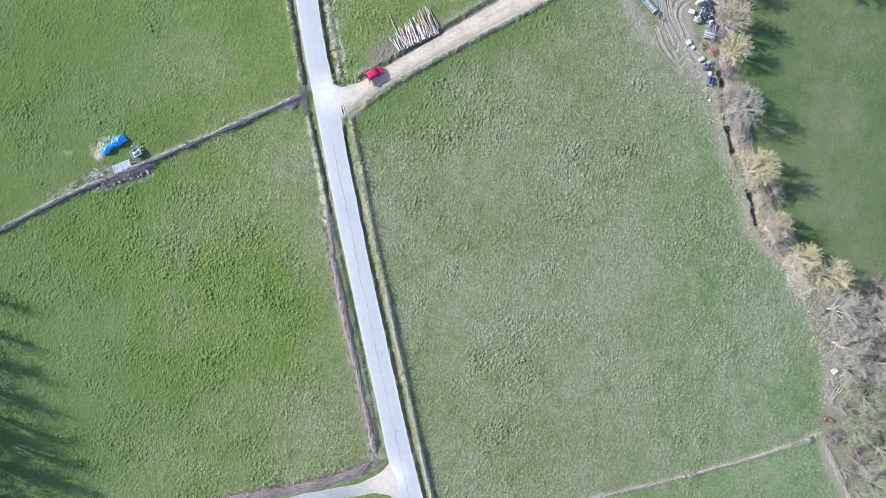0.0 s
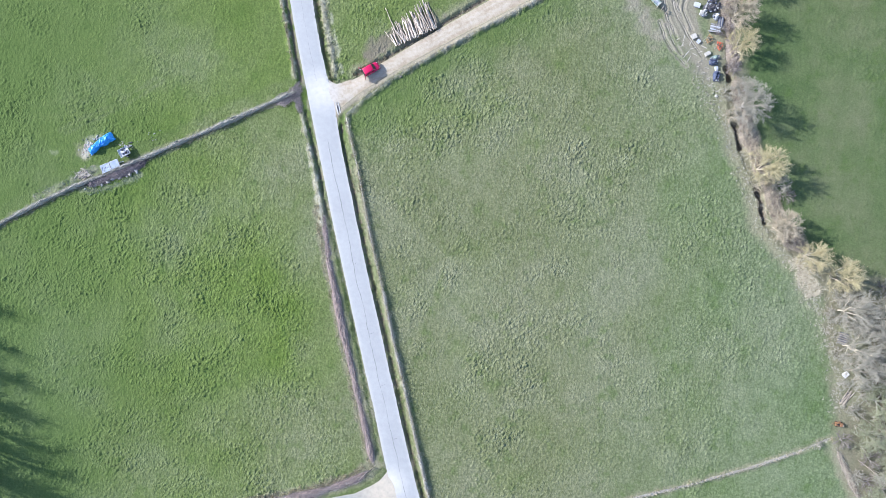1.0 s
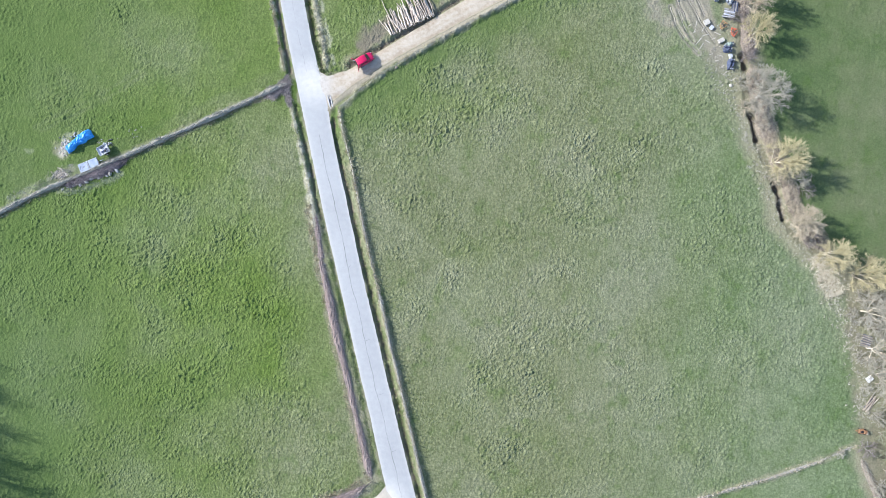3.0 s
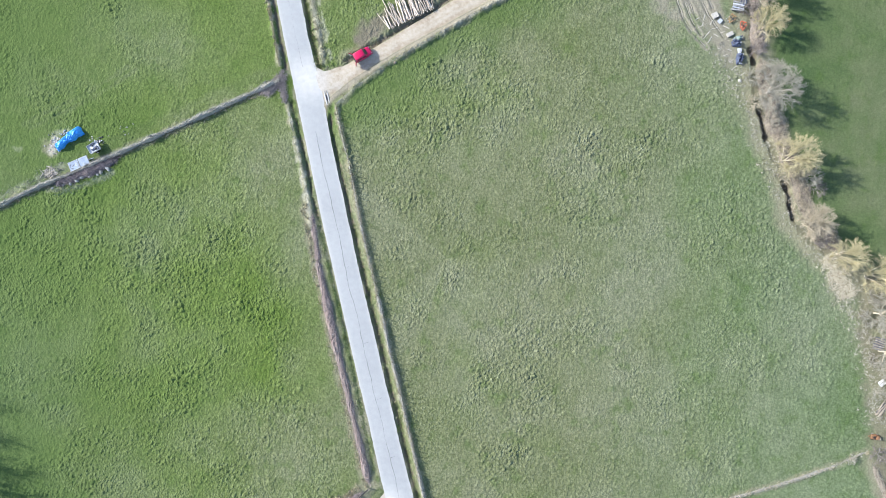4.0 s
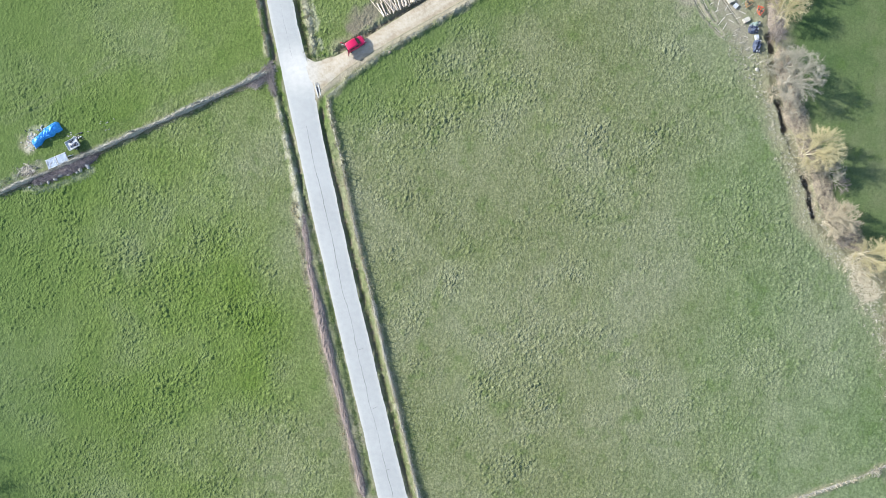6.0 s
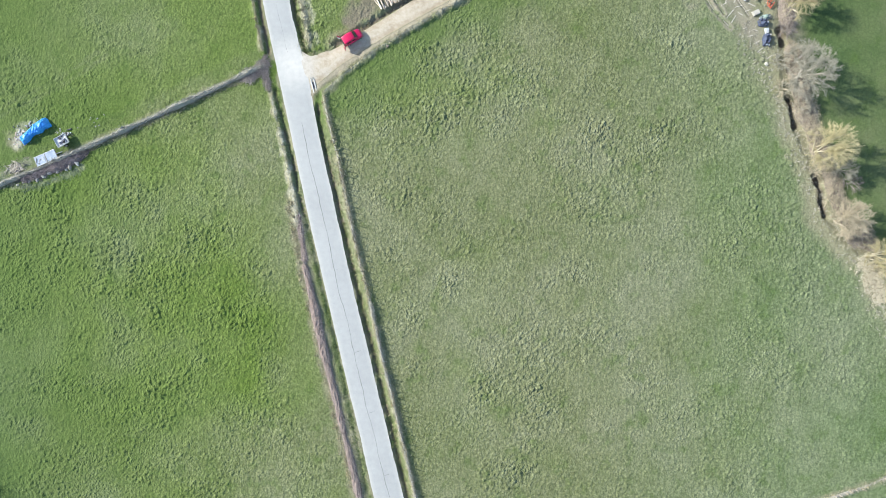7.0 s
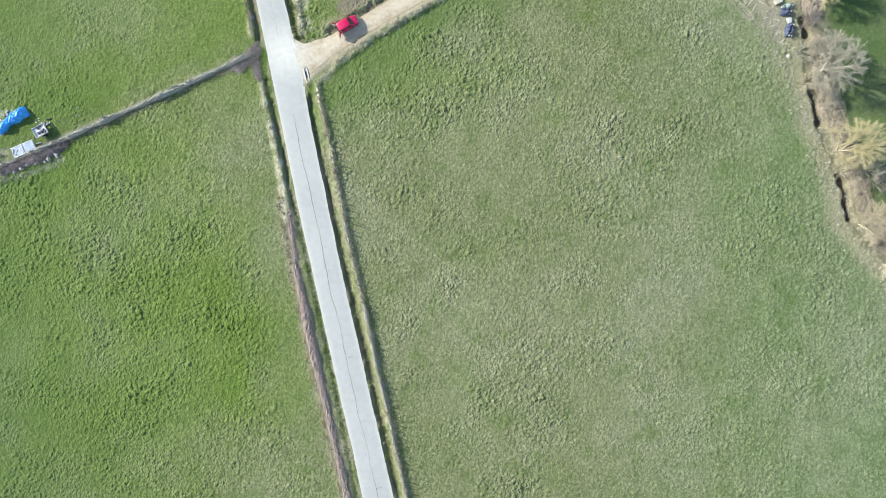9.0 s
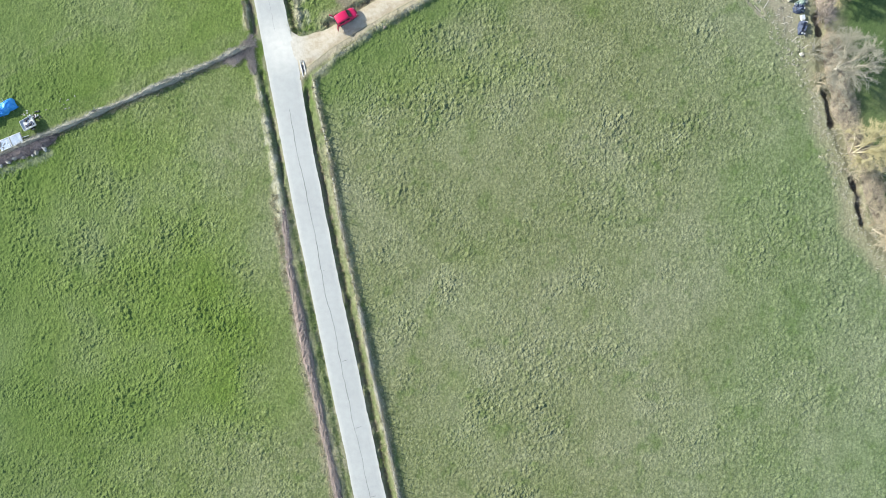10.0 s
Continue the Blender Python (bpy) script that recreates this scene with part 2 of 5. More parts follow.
M_NAVY = mottled("dark blue sheeting", (0.02, 0.028, 0.06), (0.13, 0.16, 0.25), 2.2, 9, 0.5, relief=0.8, dist=0.1)
M_ORANGE = mottled("orange paint", (0.26, 0.15, 0.075), (0.46, 0.29, 0.15), 3, 20, 0.5)
M_REDPAINT = mottled("red machine paint", (0.40, 0.07, 0.04), (0.60, 0.15, 0.09), 3, 20, 0.5)
M_ROCK = mottled("grey rock", (0.22, 0.22, 0.215), (0.48, 0.48, 0.475), 2, 12, 0.9, relief=0.8, dist=0.06, vary=0.3)
M_SHEET = mottled("soiled pale sheeting", (0.19, 0.195, 0.195), (0.46, 0.46, 0.45), 2, 10, 0.8, relief=0.6, dist=0.05)
M_PANEL = mottled("grey trailer panel", (0.21, 0.265, 0.36), (0.42, 0.485, 0.59), 1.2, 9, 0.6)
M_STONE = mottled("pale stone", (0.30, 0.285, 0.255), (0.56, 0.54, 0.49), 2, 18, 0.9, vary=0.2)
M_EARTH = mottled("earthy stone", (0.20, 0.165, 0.12), (0.38, 0.32, 0.25), 2, 14, 0.95, relief=0.8, dist=0.06)
M_CONCRETE = mottled("pale concrete", (0.36, 0.36, 0.35), (0.58, 0.58, 0.56), 2, 16, 0.9)
M_SLATE = mottled("slate-grey old boards", (0.075, 0.08, 0.092), (0.20, 0.21, 0.235), 2, 14, 0.8)
M_PINK = mottled("faded pinkish chips", (0.36, 0.26, 0.24), (0.56, 0.45, 0.42), 3, 18)
M_GREENBOX = mottled("grey-green paint", (0.17, 0.24, 0.22), (0.30, 0.37, 0.34), 2, 14, 0.6)
M_MUD = mottled("dried mud", (0.17, 0.158, 0.13), (0.29, 0.272, 0.228), 0.8, 7, 0.95)
M_RUST = mottled("faded orange paint", (0.14, 0.075, 0.042), (0.31, 0.175, 0.095), 4, 20, 0.7)
M_BLACK = mottled("black plastic", (0.012, 0.012, 0.014), (0.04, 0.04, 0.045), 4, 30, 0.5)

# ---- geometry helpers ----
rng = np.random.default_rng(7)


def part(name, bm, material, parent=None, label="", smooth=False):
    me = bpy.data.meshes.new(name)
    bm.to_mesh(me)
    bm.free()
    if smooth:
        me.polygons.foreach_set("use_smooth", [True] * len(me.polygons))
    me.materials.append(material)
    ob = new(name, me)
    ob.parent = parent
    if label:
        ob["label"] = label
    return ob


def mesh_part(name, verts, faces, material, parent=None, label="", smooth=False):
    """verts (n, 3), faces (m, 3 or 4) as arrays."""
    me = bpy.data.meshes.new(name)
    verts, faces = np.asarray(verts, np.float32), np.asarray(faces, np.int32)
    k = faces.shape[1]
    me.vertices.add(len(verts))
    me.vertices.foreach_set("co", verts.ravel())
    me.loops.add(faces.size)
    me.loops.foreach_set("vertex_index", faces.ravel())
    me.polygons.add(len(faces))
    me.polygons.foreach_set("loop_start", np.arange(0, faces.size, k, dtype=np.int32))
    me.update(calc_edges=True)
    me.polygons.foreach_set("use_smooth", np.full(len(faces), smooth))
    me.materials.append(material)
    ob = new(name, me)
    ob.parent = parent
    if label:
        ob["label"] = label
    return ob


def thing(name, m, label, category, group="", kind=""):
    ob = new(name)
    ob.matrix_world = m
    return tagged(ob, label, category, group, kind)


def unit(v):
    return v / np.maximum(np.linalg.norm(v, axis=-1, keepdims=True), 1e-9)


def sides(d):
    ref = np.where(np.abs(d[:, 2:3]) < 0.9, np.array([[0, 0, 1.0]]), np.array([[1.0, 0, 0]]))
    u = unit(np.cross(d, ref))
    return u, np.cross(d, u)


def spikes(start, way, length, radius):
    """Thin three-sided twigs. Arrays (n, 3), (n, 3), (n), (n)."""
    d = unit(way)
    u, v = sides(d)
    ring = [start + radius[:, None] * (math.cos(a) * u + math.sin(a) * v) for a in (0, 2.094, 4.189)]
    verts = np.stack([*ring, start + d * length[:, None]], 1).reshape(-1, 3)
    k = 4 * np.arange(len(start))[:, None]
    faces = np.concatenate([k + np.array([[0, 1, 3]]), k + np.array([[1, 2, 3]]), k + np.array([[2, 0, 3]])])
    return verts, faces


def tubes(a, b, ra, rb, n=5):
    """Tapered limbs from a to b."""
    d = unit(b - a)
    u, v = sides(d)
    rings = []
    for c, r in ((a, ra), (b, rb)):
        for i in range(n):
            t = 2 * math.pi * i / n
            rings.append(c + r[:, None] * (math.cos(t) * u + math.sin(t) * v))
    verts = np.stack(rings, 1).reshape(-1, 3)
    k = 2 * n * np.arange(len(a))[:, None]
    faces = np.concatenate([k + np.array([[i, (i + 1) % n, n + (i + 1) % n, n + i]]) for i in range(n)])
    return verts, faces


def merge(*sets):
    vs, fs, k = [], [], 0
    for v, f in sets:
        vs.append(v)
        fs.append(f + k)
        k += len(v)
    return np.concatenate(vs), np.concatenate(fs)


LATTICE = np.random.default_rng(3).random((256, 256))


def wave(x, y, size, seed=0):
    """Smooth value noise, 0 to 1, with features of that size in metres."""
    x, y = x / size + 37.3 * seed, y / size + 91.7 * seed
    i, j = np.floor(x).astype(int), np.floor(y).astype(int)
    fx, fy = x - i, y - j
    fx, fy = fx * fx * (3 - 2 * fx), fy * fy * (3 - 2 * fy)
    g = lambda p, q: LATTICE[p & 255, q & 255]
    return (g(i, j) * (1 - fx) + g(i + 1, j) * fx) * (1 - fy) + (g(i, j + 1) * (1 - fx) + g(i + 1, j + 1) * fx) * fy


def tussocks(x, y, size, seed):
    """Rounded tufts scattered on a jittered grid, mostly low and a few tall, 0 to 1."""
    r = np.random.default_rng(seed)
    jx, jy, high, wide = r.random((4, 256, 256))
    i, j = np.floor(x / size).astype(int), np.floor(y / size).astype(int)
    top = np.zeros(np.shape(x))
    for a in (-1, 0, 1):
        for b in (-1, 0, 1):
            p, q = (i + a) & 255, (j + b) & 255
            dx, dy = x / size - (i + a) - jx[p, q], y / size - (j + b) - jy[p, q]
            d = (dx * dx + 0.6 * dy * dy) / (0.34 + 0.36 * wide[p, q]) ** 2
            top = np.maximum(top, (0.15 + 0.85 * high[p, q] ** 1.6) * np.clip(1 - d, 0, 1))
    return top


def away(x, y, line):
    """Distance of points from a line through the plan."""
    best = np.full(np.shape(x), 1e9)
    for (ax, ay), (bx, by) in zip(line[:-1], line[1:]):
        dx, dy = bx - ax, by - ay
        t = np.clip(((x - ax) * dx + (y - ay) * dy) / (dx * dx + dy * dy), 0, 1)
        best = np.minimum(best, np.hypot(x - ax - t * dx, y - ay - t * dy))
    return best


def inside(x, y, ring):
    r = np.zeros(np.shape(x), bool)
    for (ax, ay), (bx, by) in zip(ring, ring[1:] + ring[:1]):
        if ay != by:
            r ^= ((ay > y) != (by > y)) & (x < (bx - ax) * (y - ay) / (by - ay) + ax)
    return r


def band(d, inner, outer):
    return np.clip((outer - d) / (outer - inner), 0, 1)


def along(line, step):
    """Points and headings at even steps along a line."""
    p = np.array(line, float)
    seg = np.linalg.norm(np.diff(p, axis=0), axis=1)
    s = np.concatenate([[0], np.cumsum(seg)])
    q = np.linspace(0, s[-1], max(2, int(round(s[-1] / step)) + 1))
    pts = np.stack([np.interp(q, s, p[:, 0]), np.interp(q, s, p[:, 1])], 1)
    return pts, unit(np.gradient(pts, axis=0))


# ---- plan ----
ROAD_W = [(-31.7, 59.5), (-30.0, 50.5), (-29.1, 44.9), (-28.1, 39.3), (-27.0, 33.7), (-25.9, 28.1), (-24.8, 22.5), (-23.7, 16.9), (-22.6, 11.3), (-21.5, 5.7), (-20.3, 0.2), (-19.1, -5.4), (-17.9, -11.0), (-16.7, -16.5), (-15.5, -22.1), (-14.2, -27.6), (-13.1, -33.1), (-11.9, -38.7), (-10.8, -43.6), (-9.9, -47.7), (-7.8, -57.4)]
ROAD_E = [(-27.5, 59.5), (-25.6, 50.5), (-24.8, 44.9), (-23.8, 39.3), (-22.5, 33.7), (-21.2, 28.1), (-20.3, 22.5), (-19.2, 16.9), (-18.0, 11.3), (-16.9, 5.7), (-15.8, 0.2), (-14.6, -5.4), (-13.3, -11.0), (-12.1, -16.5), (-10.9, -22.0), (-9.6, -27.6), (-8.4, -33.1), (-7.1, -38.6), (-5.7, -44.2), (-4.8, -47.7), (-2.5, -57.4)]
TRACK_N = [(-23.9, 35.0), (-22.5, 33.9), (-21.1, 33.1), (-17.0, 34.2), (-11.3, 37.6), (-6.4, 40.5), (-1.1, 43.6), (9.5, 49.7), (18.8, 56.0), (27.7, 62.7)]
TRACK_S = [(-21.8, 27.2), (-20.7, 27.7), (-19.4, 29.0), (-16.1, 31.6), (-11.3, 34.6), (-3.7, 38.8), (4.2, 43.0), (12.2, 47.1), (19.7, 50.9), (33.3, 59.3)]
LANE_N = [(-10.8, -40.0), (-11.6, -41.1), (-12.9, -42.6), (-14.3, -43.4), (-17.6, -45.0), (-27.1, -46.6), (-31.6, -47.8), (-43.5, -50.3)]
LANE_S = [(-8.8, -49.7), (-10.2, -48.4), (-11.3, -47.2), (-14.3, -46.7), (-19.8, -47.7), (-27.1, -49.0), (-31.6, -50.0), (-43.5, -52.6)]
DITCH_E = [(-20.0, 25.3), (-19.9, 22.5), (-18.7, 16.9), (-17.4, 11.3), (-16.3, 5.7), (-15.1, 0.2), (-13.9, -5.4), (-12.6, -11.0), (-11.3, -16.5), (-10.1, -22.0), (-8.8, -27.6), (-7.7, -33.1), (-6.4, -38.6), (-4.9, -44.2), (-4.1, -47.7), (-2.0, -57.4)]
DITCH_W = [(-26.7, 28.1), (-24.6, 18.0), (-22.7, 9.1), (-20.7, 0.2), (-17.7, -13.2), (-15.3, -25.4), (-13.0, -37.6)]
VERGE_NW = [(-33.5, 59.5), (-31.7, 50.5), (-30.6, 44.9), (-29.6, 39.3), (-28.7, 34.2)]
BANK_W = [(-27.5, 26.8), (-26.5, 22.4), (-25.5, 17.9), (-24.6, 13.4), (-23.9, 8.4), (-23.7, 6.0)]
BANK_W_OUTER = [(-27.1, 22.6), (-26.1, 18.0), (-25.2, 13.6), (-24.5, 8.6)]
DITCH_W2 = [(-26.9, 27.5), (-25.7, 22.5), (-24.3, 16.9), (-23.4, 11.3), (-22.5, 7.4)]
DITCH_NE = [(-26.7, 59.5), (-24.9, 50.5), (-24.1, 44.9), (-23.2, 39.3), (-21.8, 33.7)]
DITCH_NW = [(-32.4, 59.5), (-30.7, 50.5), (-29.7, 44.9), (-28.8, 39.3), (-27.8, 33.7)]
FENCE_E = [(-18.9, 26.4), (-18.2, 22.5), (-16.8, 16.9), (-15.8, 11.3), (-14.8, 5.7), (-13.6, 0.2), (-12.3, -5.4), (-11.1, -11.0), (-10.0, -16.5), (-8.7, -22.0), (-7.5, -27.6), (-6.3, -33.1), (-5.1, -38.6), (-3.8, -44.2), (-3.0, -47.7), (-0.8, -57.4)]
FENCE_TRACK = [(-18.9, 27.2), (-15.2, 30.3), (-10.2, 33.9), (-2.4, 38.3), (5.4, 42.6), (13.2, 46.7), (21.6, 51.0)]
HEDGE_W = [(-24.2, 10.2), (-23.5, 5.7), (-22.7, 0.2), (-21.5, -5.4), (-20.4, -11.0), (-19.2, -16.5), (-17.9, -22.1), (-16.7, -27.6), (-15.4, -33.1), (-14.3, -38.3), (-13.9, -39.5)]
HEDGE_LANE = [(-15.2, -40.7), (-16.8, -42.0), (-19.8, -43.1), (-25.7, -45.0), (-33.5, -46.4), (-40.1, -47.7), (-47.9, -49.5)]
HEDGE_LINE = [(-27.9, 31.9), (-32.6, 29.9), (-39.3, 26.9), (-46.0, 24.0), (-52.7, 21.2), (-58.3, 18.7), (-66.1, 15.4), (-70.6, 13.8), (-75.1, 11.8), (-81.8, 8.4), (-88.5, 4.9), (-96.3, 1.3)]
STREAM = [(52.4, 57.0), (53.2, 48.0), (54.0, 38.0), (54.7, 29.1), (55.7, 22.4), (57.8, 16.8), (59.7, 12.6), (59.9, 10.0), (60.5, 6.3), (65.0, 1.3), (70.1, -2.9), (75.6, -7.6), (80.5, -16.4), (82.1, -27.4), (84.7, -38.4), (88.0, -49.4)]
WOOD = [(72.3, -5.9), (78.4, -5.4), (85.9, -5.4), (102.6, -6.5), (102.1, -55.9), (79.7, -56.0), (77.8, -46.1), (74.6, -37.6), (74.1, -27.5), (72.6, -14.2)]
FENCE_SE = [(72.9, -34.6), (66.1, -37.4), (58.4, -39.9), (45.1, -43.6), (28.6, -47.5), (12.0, -51.3)]
HEDGE_SE = [(73.8, -36.8), (75.9, -41.8), (78.1, -46.4), (80.3, -52.7)]
YARD = [(39.7, 58.1), (41.0, 48.1), (43.2, 43.6), (46.5, 38.5), (49.9, 33.5), (50.5, 34.6), (49.3, 40.2), (47.9, 45.8), (46.8, 58.1)]
SAND = [(32.7, 57.0), (34.7, 50.3), (37.7, 45.8), (40.8, 41.3)]
RUTS = [[(41.1, 54.8), (42.4, 45.8), (44.3, 41.3)], [(42.8, 54.8), (43.9, 46.9), (46.1, 42.5), (49.0, 38.0)], [(47.2, 51.4), (44.9, 49.8), (44.4, 47.5), (46.0, 43.6)], [(47.9, 50.3), (45.9, 48.9), (45.5, 46.9), (47.2, 43.1)], [(41.0, 44.7), (42.1, 41.3), (43.4, 39.1), (46.0, 36.3)], [(42.4, 44.1), (43.6, 40.8), (45.0, 38.5)], [(43.8, 52.5), (43.3, 50.3), (44.6, 46.9)]]
SHORE = [(48.2, 36.9), (51.2, 29.1), (54.8, 21.8), (57.5, 15.7), (59.7, 9.0), (62.4, 3.5), (66.8, -2.1), (71.7, -12.0), (73.9, -20.8), (74.7, -29.7)]

# drifts of paler (+) and lusher (-) grass
PATCHES_WEST = [((-51.6, 39.3), 13, -0.5), ((-82.0, 33.8), 14, -0.4), ((-3.5, 31.9), 9, -0.25), ((6.5, 37.5), 9, -0.25), ((18.8, 43.6), 9, -0.2), ((-40.3, -12.1), 17, -0.4), ((-51.5, 3.5), 12, -0.3), ((-71.9, 37.1), 14, -0.4), ((-51.4, -16.5), 9, 0.35), ((-61.6, 13.6), 9, -0.3), ((-74.9, -21.0), 10, 0.1), ((-34.6, -32.1), 12, 0.3)]
PATCHES_EAST = [((26.5, 19.6), 7, 0.5), ((34.8, 18.5), 8, 0.5), ((20.9, -22.0), 12, 0.4), ((0.9, 25.8), 10, -0.15), ((63.9, -25.3), 12, -0.2), ((59.6, -12.0), 9, -0.1),
           ((7.6, 30.2), 7, -0.35), ((-10.2, 28.0), 7, -0.4), ((45.2, -31.9), 12, -0.1), ((9.8, -12.0), 14, 0.25), ((29.7, -20.9), 9, 0.3), ((-86.1, -21.0), 12, -0.5), ((-81.5, -38.8), 16, -0.6)]
PATCHES = PATCHES_WEST + PATCHES_EAST
# drifts of coarse tussocks: place, radius, strength
DRIFTS_EAST = [((0.0, 25.5), 6, 0.5), ((-1.6, 18.8), 5, 0.55), ((12.5, 27.8), 6, 0.5), ((6.0, 29.6), 6, 0.45), ((-8.4, 1.1), 4, 0.6), ((-6.9, -9.4), 6, 0.75), ((-5.2, -16.8), 6, 0.75), ((6.0, -21.0), 6, 0.65),
               ((10.0, -36.0), 6, 0.45), ((15.7, -34.4), 6, 0.45), ((25.6, -5.0), 5, 0.55), ((17.0, -3.5), 4, 0.4), ((25.4, 19.6), 4, 0.75), ((35.0, 18.6), 5, 0.75), ((37.0, 21.0), 4, 0.5), ((47.0, -16.0), 7, 0.4),
               ((50.5, 7.0), 8, 0.45), ((31.1, -15.7), 6, 0.35), ((33.8, -25.2), 7, 0.4), ((-8.4, 12.6), 5, 0.45), ((57.0, -3.0), 7, 0.35), ((-0.9, -4.0), 5, 0.65), ((1.1, -13.6), 6, 0.6), ((5.2, -22.1), 5, 0.5), ((22.3, -2.2), 4, 0.6), ((16.8, -22.2), 5, 0.55), ((-10.2, 9.8), 4, 0.6), ((32.7, -1.3), 3, 0.5), ((46.1, 0.6), 4, 0.4)]
DRIFTS_WEST = [((-37.7, 7.8), 8, 0.4), ((-51.6, 3.2), 13, 0.3), ((-36.0, -13.4), 9, 0.6), ((-51.8, -11.8), 5, 0.6), ((-43.7, -19.5), 9, 0.45), ((-61.2, -1.4), 10, 0.3), ((-44.4, -3.3), 12, 0.25), ((-11.3, 26.9), 6, 0.6), ((-3.5, 31.9), 5, 0.5), ((-15.8, 22.5), 4, 0.5), ((-16.9, 42.6), 7, 0.5), ((-10.2, 47.1), 7, 0.4), ((-52.8, 37.1), 12, 0.3), ((-78.5, 24.8), 9, 0.35)]
DRIFTS = DRIFTS_EAST + DRIFTS_WEST
BANK_NE = [(-25.7, 59.5), (-23.9, 50.5), (-22.9, 44.9), (-21.8, 39.3), (-21.1, 34.8)]
DITCH_TN = [(-16.9, 34.9), (-11.3, 38.1), (-6.4, 41.1), (-1.1, 44.2), (9.5, 50.4), (18.8, 56.5)]

# ---- ground ----
def axis(lo, hi, step, reach):
    mid = np.arange(lo, hi + step / 2, step)
    grow = step * np.cumsum(1.35 ** np.arange(1, 60))
    grow = grow[grow < reach]
    return np.concatenate([lo - grow[::-1], mid, hi + grow])


def build_ground():
    gx, gy = axis(-89, 89, 0.19, 2600), axis(-52, 53, 0.19, 2600)
    x, y = np.meshgrid(gx, gy)
    nx, ny = len(gx), len(gy)
    road = ROAD_W + ROAD_E[::-1]
    track = TRACK_N + TRACK_S[::-1]
    lane = LANE_N + LANE_S[::-1]
    paved = np.zeros(x.shape, bool)
    for ring in (road, track, lane):
        paved |= inside(x, y, ring)
    d_hard = np.full(x.shape, 1e9)
    for line in (ROAD_W, ROAD_E, TRACK_N, TRACK_S, LANE_N, LANE_S):
        d_hard = np.minimum(d_hard, away(x, y, line))
    hard = np.where(paved, 1.0, band(d_hard, 0.1, 0.5))
    d_stream = away(x, y, STREAM)
    east = np.array(ROAD_E)
    right = x > np.interp(y, east[::-1, 1], east[::-1, 0])
    st = np.array(STREAM)
    beyond = x > np.interp(y, st[::-1, 1], st[::-1, 0])
    past_se = right & ~beyond & (y < np.interp(x, np.array(FENCE_SE)[::-1, 0], np.array(FENCE_SE)[::-1, 1]))
    pale = np.where(right & ~beyond, 0.95, 0.12)
    north_e = right & (y > np.interp(x, np.array(TRACK_S)[:, 0], np.array(TRACK_S)[:, 1])) & (x < 25)
    pale = np.where(north_e, 0.4, pale)
    pale = np.where(past_se, 0.5, pale)
    pale = pale + np.where(right | beyond, 0, 0.24 * band(y + 8 * (wave(x, y, 8, 11) - 0.5), -38, -14) + 0.42 * band(away(x, y, ROAD_W) + 6 * (wave(x, y, 4, 22) - 0.5), 5, 15) * band(y, 22, 31))
    for (cx, cy), r, k in PATCHES:
        pale = pale + k * band(np.hypot(x - cx, y - cy) + 5 * (wave(x, y, 5, 15) - 0.5), 0.2 * r, r)
    pale = pale - 0.5 * band(away(x, y, FENCE_TRACK) + 3 * (wave(x, y, 3, 16) - 0.5), 1.5, 5.0) - 0.4 * band(np.hypot(x - (-18.0, 26.4)[0], y - (-18.0, 26.4)[1]), 2, 9)
    pale = pale - 0.35 * (~right & (y > np.interp(x, np.array(HEDGE_LINE)[::-1, 0], np.array(HEDGE_LINE)[::-1, 1]))) * band(x, -50, -28)
    pale = np.clip(pale + 0.55 * (wave(x, y, 14, 2) - 0.5) + 0.3 * (wave(x, y, 5, 5) - 0.5), 0, 1)
    pale = np.where(right & ~beyond & ~north_e, np.maximum(pale, 0.4), pale)
    pasture = np.where(beyond, 1.0, 0.0)
    pasture = np.maximum(pasture, 0.15 * (~right & (y > np.interp(x, np.array(HEDGE_LINE)[::-1, 0], np.array(HEDGE_LINE)[::-1, 1]))))
    # teal put into the east grass in place of the lens's edge colour cast
    cold = np.where(right & ~beyond, band(-(x + 10 * (wave(x, y, 9, 14) - 0.5)), -66, -22), 0)
    cold = np.maximum(cold, np.where(right, 0, 0.6 * band(x + 14 * (wave(x, y, 11, 29) - 0.5), -84, -58) * band(y + 8 * (wave(x, y, 9, 30) - 0.5), -20, 4)))
    upper = ~right & (y > np.interp(x, np.array(HEDGE_LINE)[::-1, 0], np.array(HEDGE_LINE)[::-1, 1]))
    # green darkened towards the west to stand in for the lens's edge falloff
    darker = np.where(right, 0, band(x + 14 * (wave(x, y, 10, 39) - 0.5) + 5 * (wave(x, y, 3, 40) - 0.5), -78, -36))
    # same darker green beside the track fence
    darker = np.maximum(darker, 1.0 * band(away(x, y, FENCE_TRACK + [(33.0, 57.5)]) + 4 * (wave(x, y, 3, 41) - 0.5), 1.5, 10) * (right & ~north_e))
    # tussocks
    near = band(np.maximum(np.abs(x) - 89, np.abs(y) - 52), 0, 3)
    xr, yr = 0.86 * x - 0.5 * y, 0.5 * x + 0.86 * y
    coarse, small_ = tussocks(x, y, 0.58, 101), tussocks(xr, yr, 0.43, 102)
    trail = np.minimum(away(x, y, [(-74.0, 24.5), (-62.1, 30.1), (-55.4, 34.4)]), away(x, y, [(-72.7, 23.9), (-60.7, 29.5), (-54.1, 33.8)])) + 0.5 * (wave(x, y, 1.5, 24) - 0.5)
    mown = band(np.abs(away(x, y, HEDGE_LINE) - 2.0) + 0.8 * (wave(x, y, 2.5, 25) - 0.5), 0.6, 1.5) * upper
    pale = np.clip(pale + 0.35 * band(trail, 0.15, 0.6) + 0.3 * mown, 0, 1)
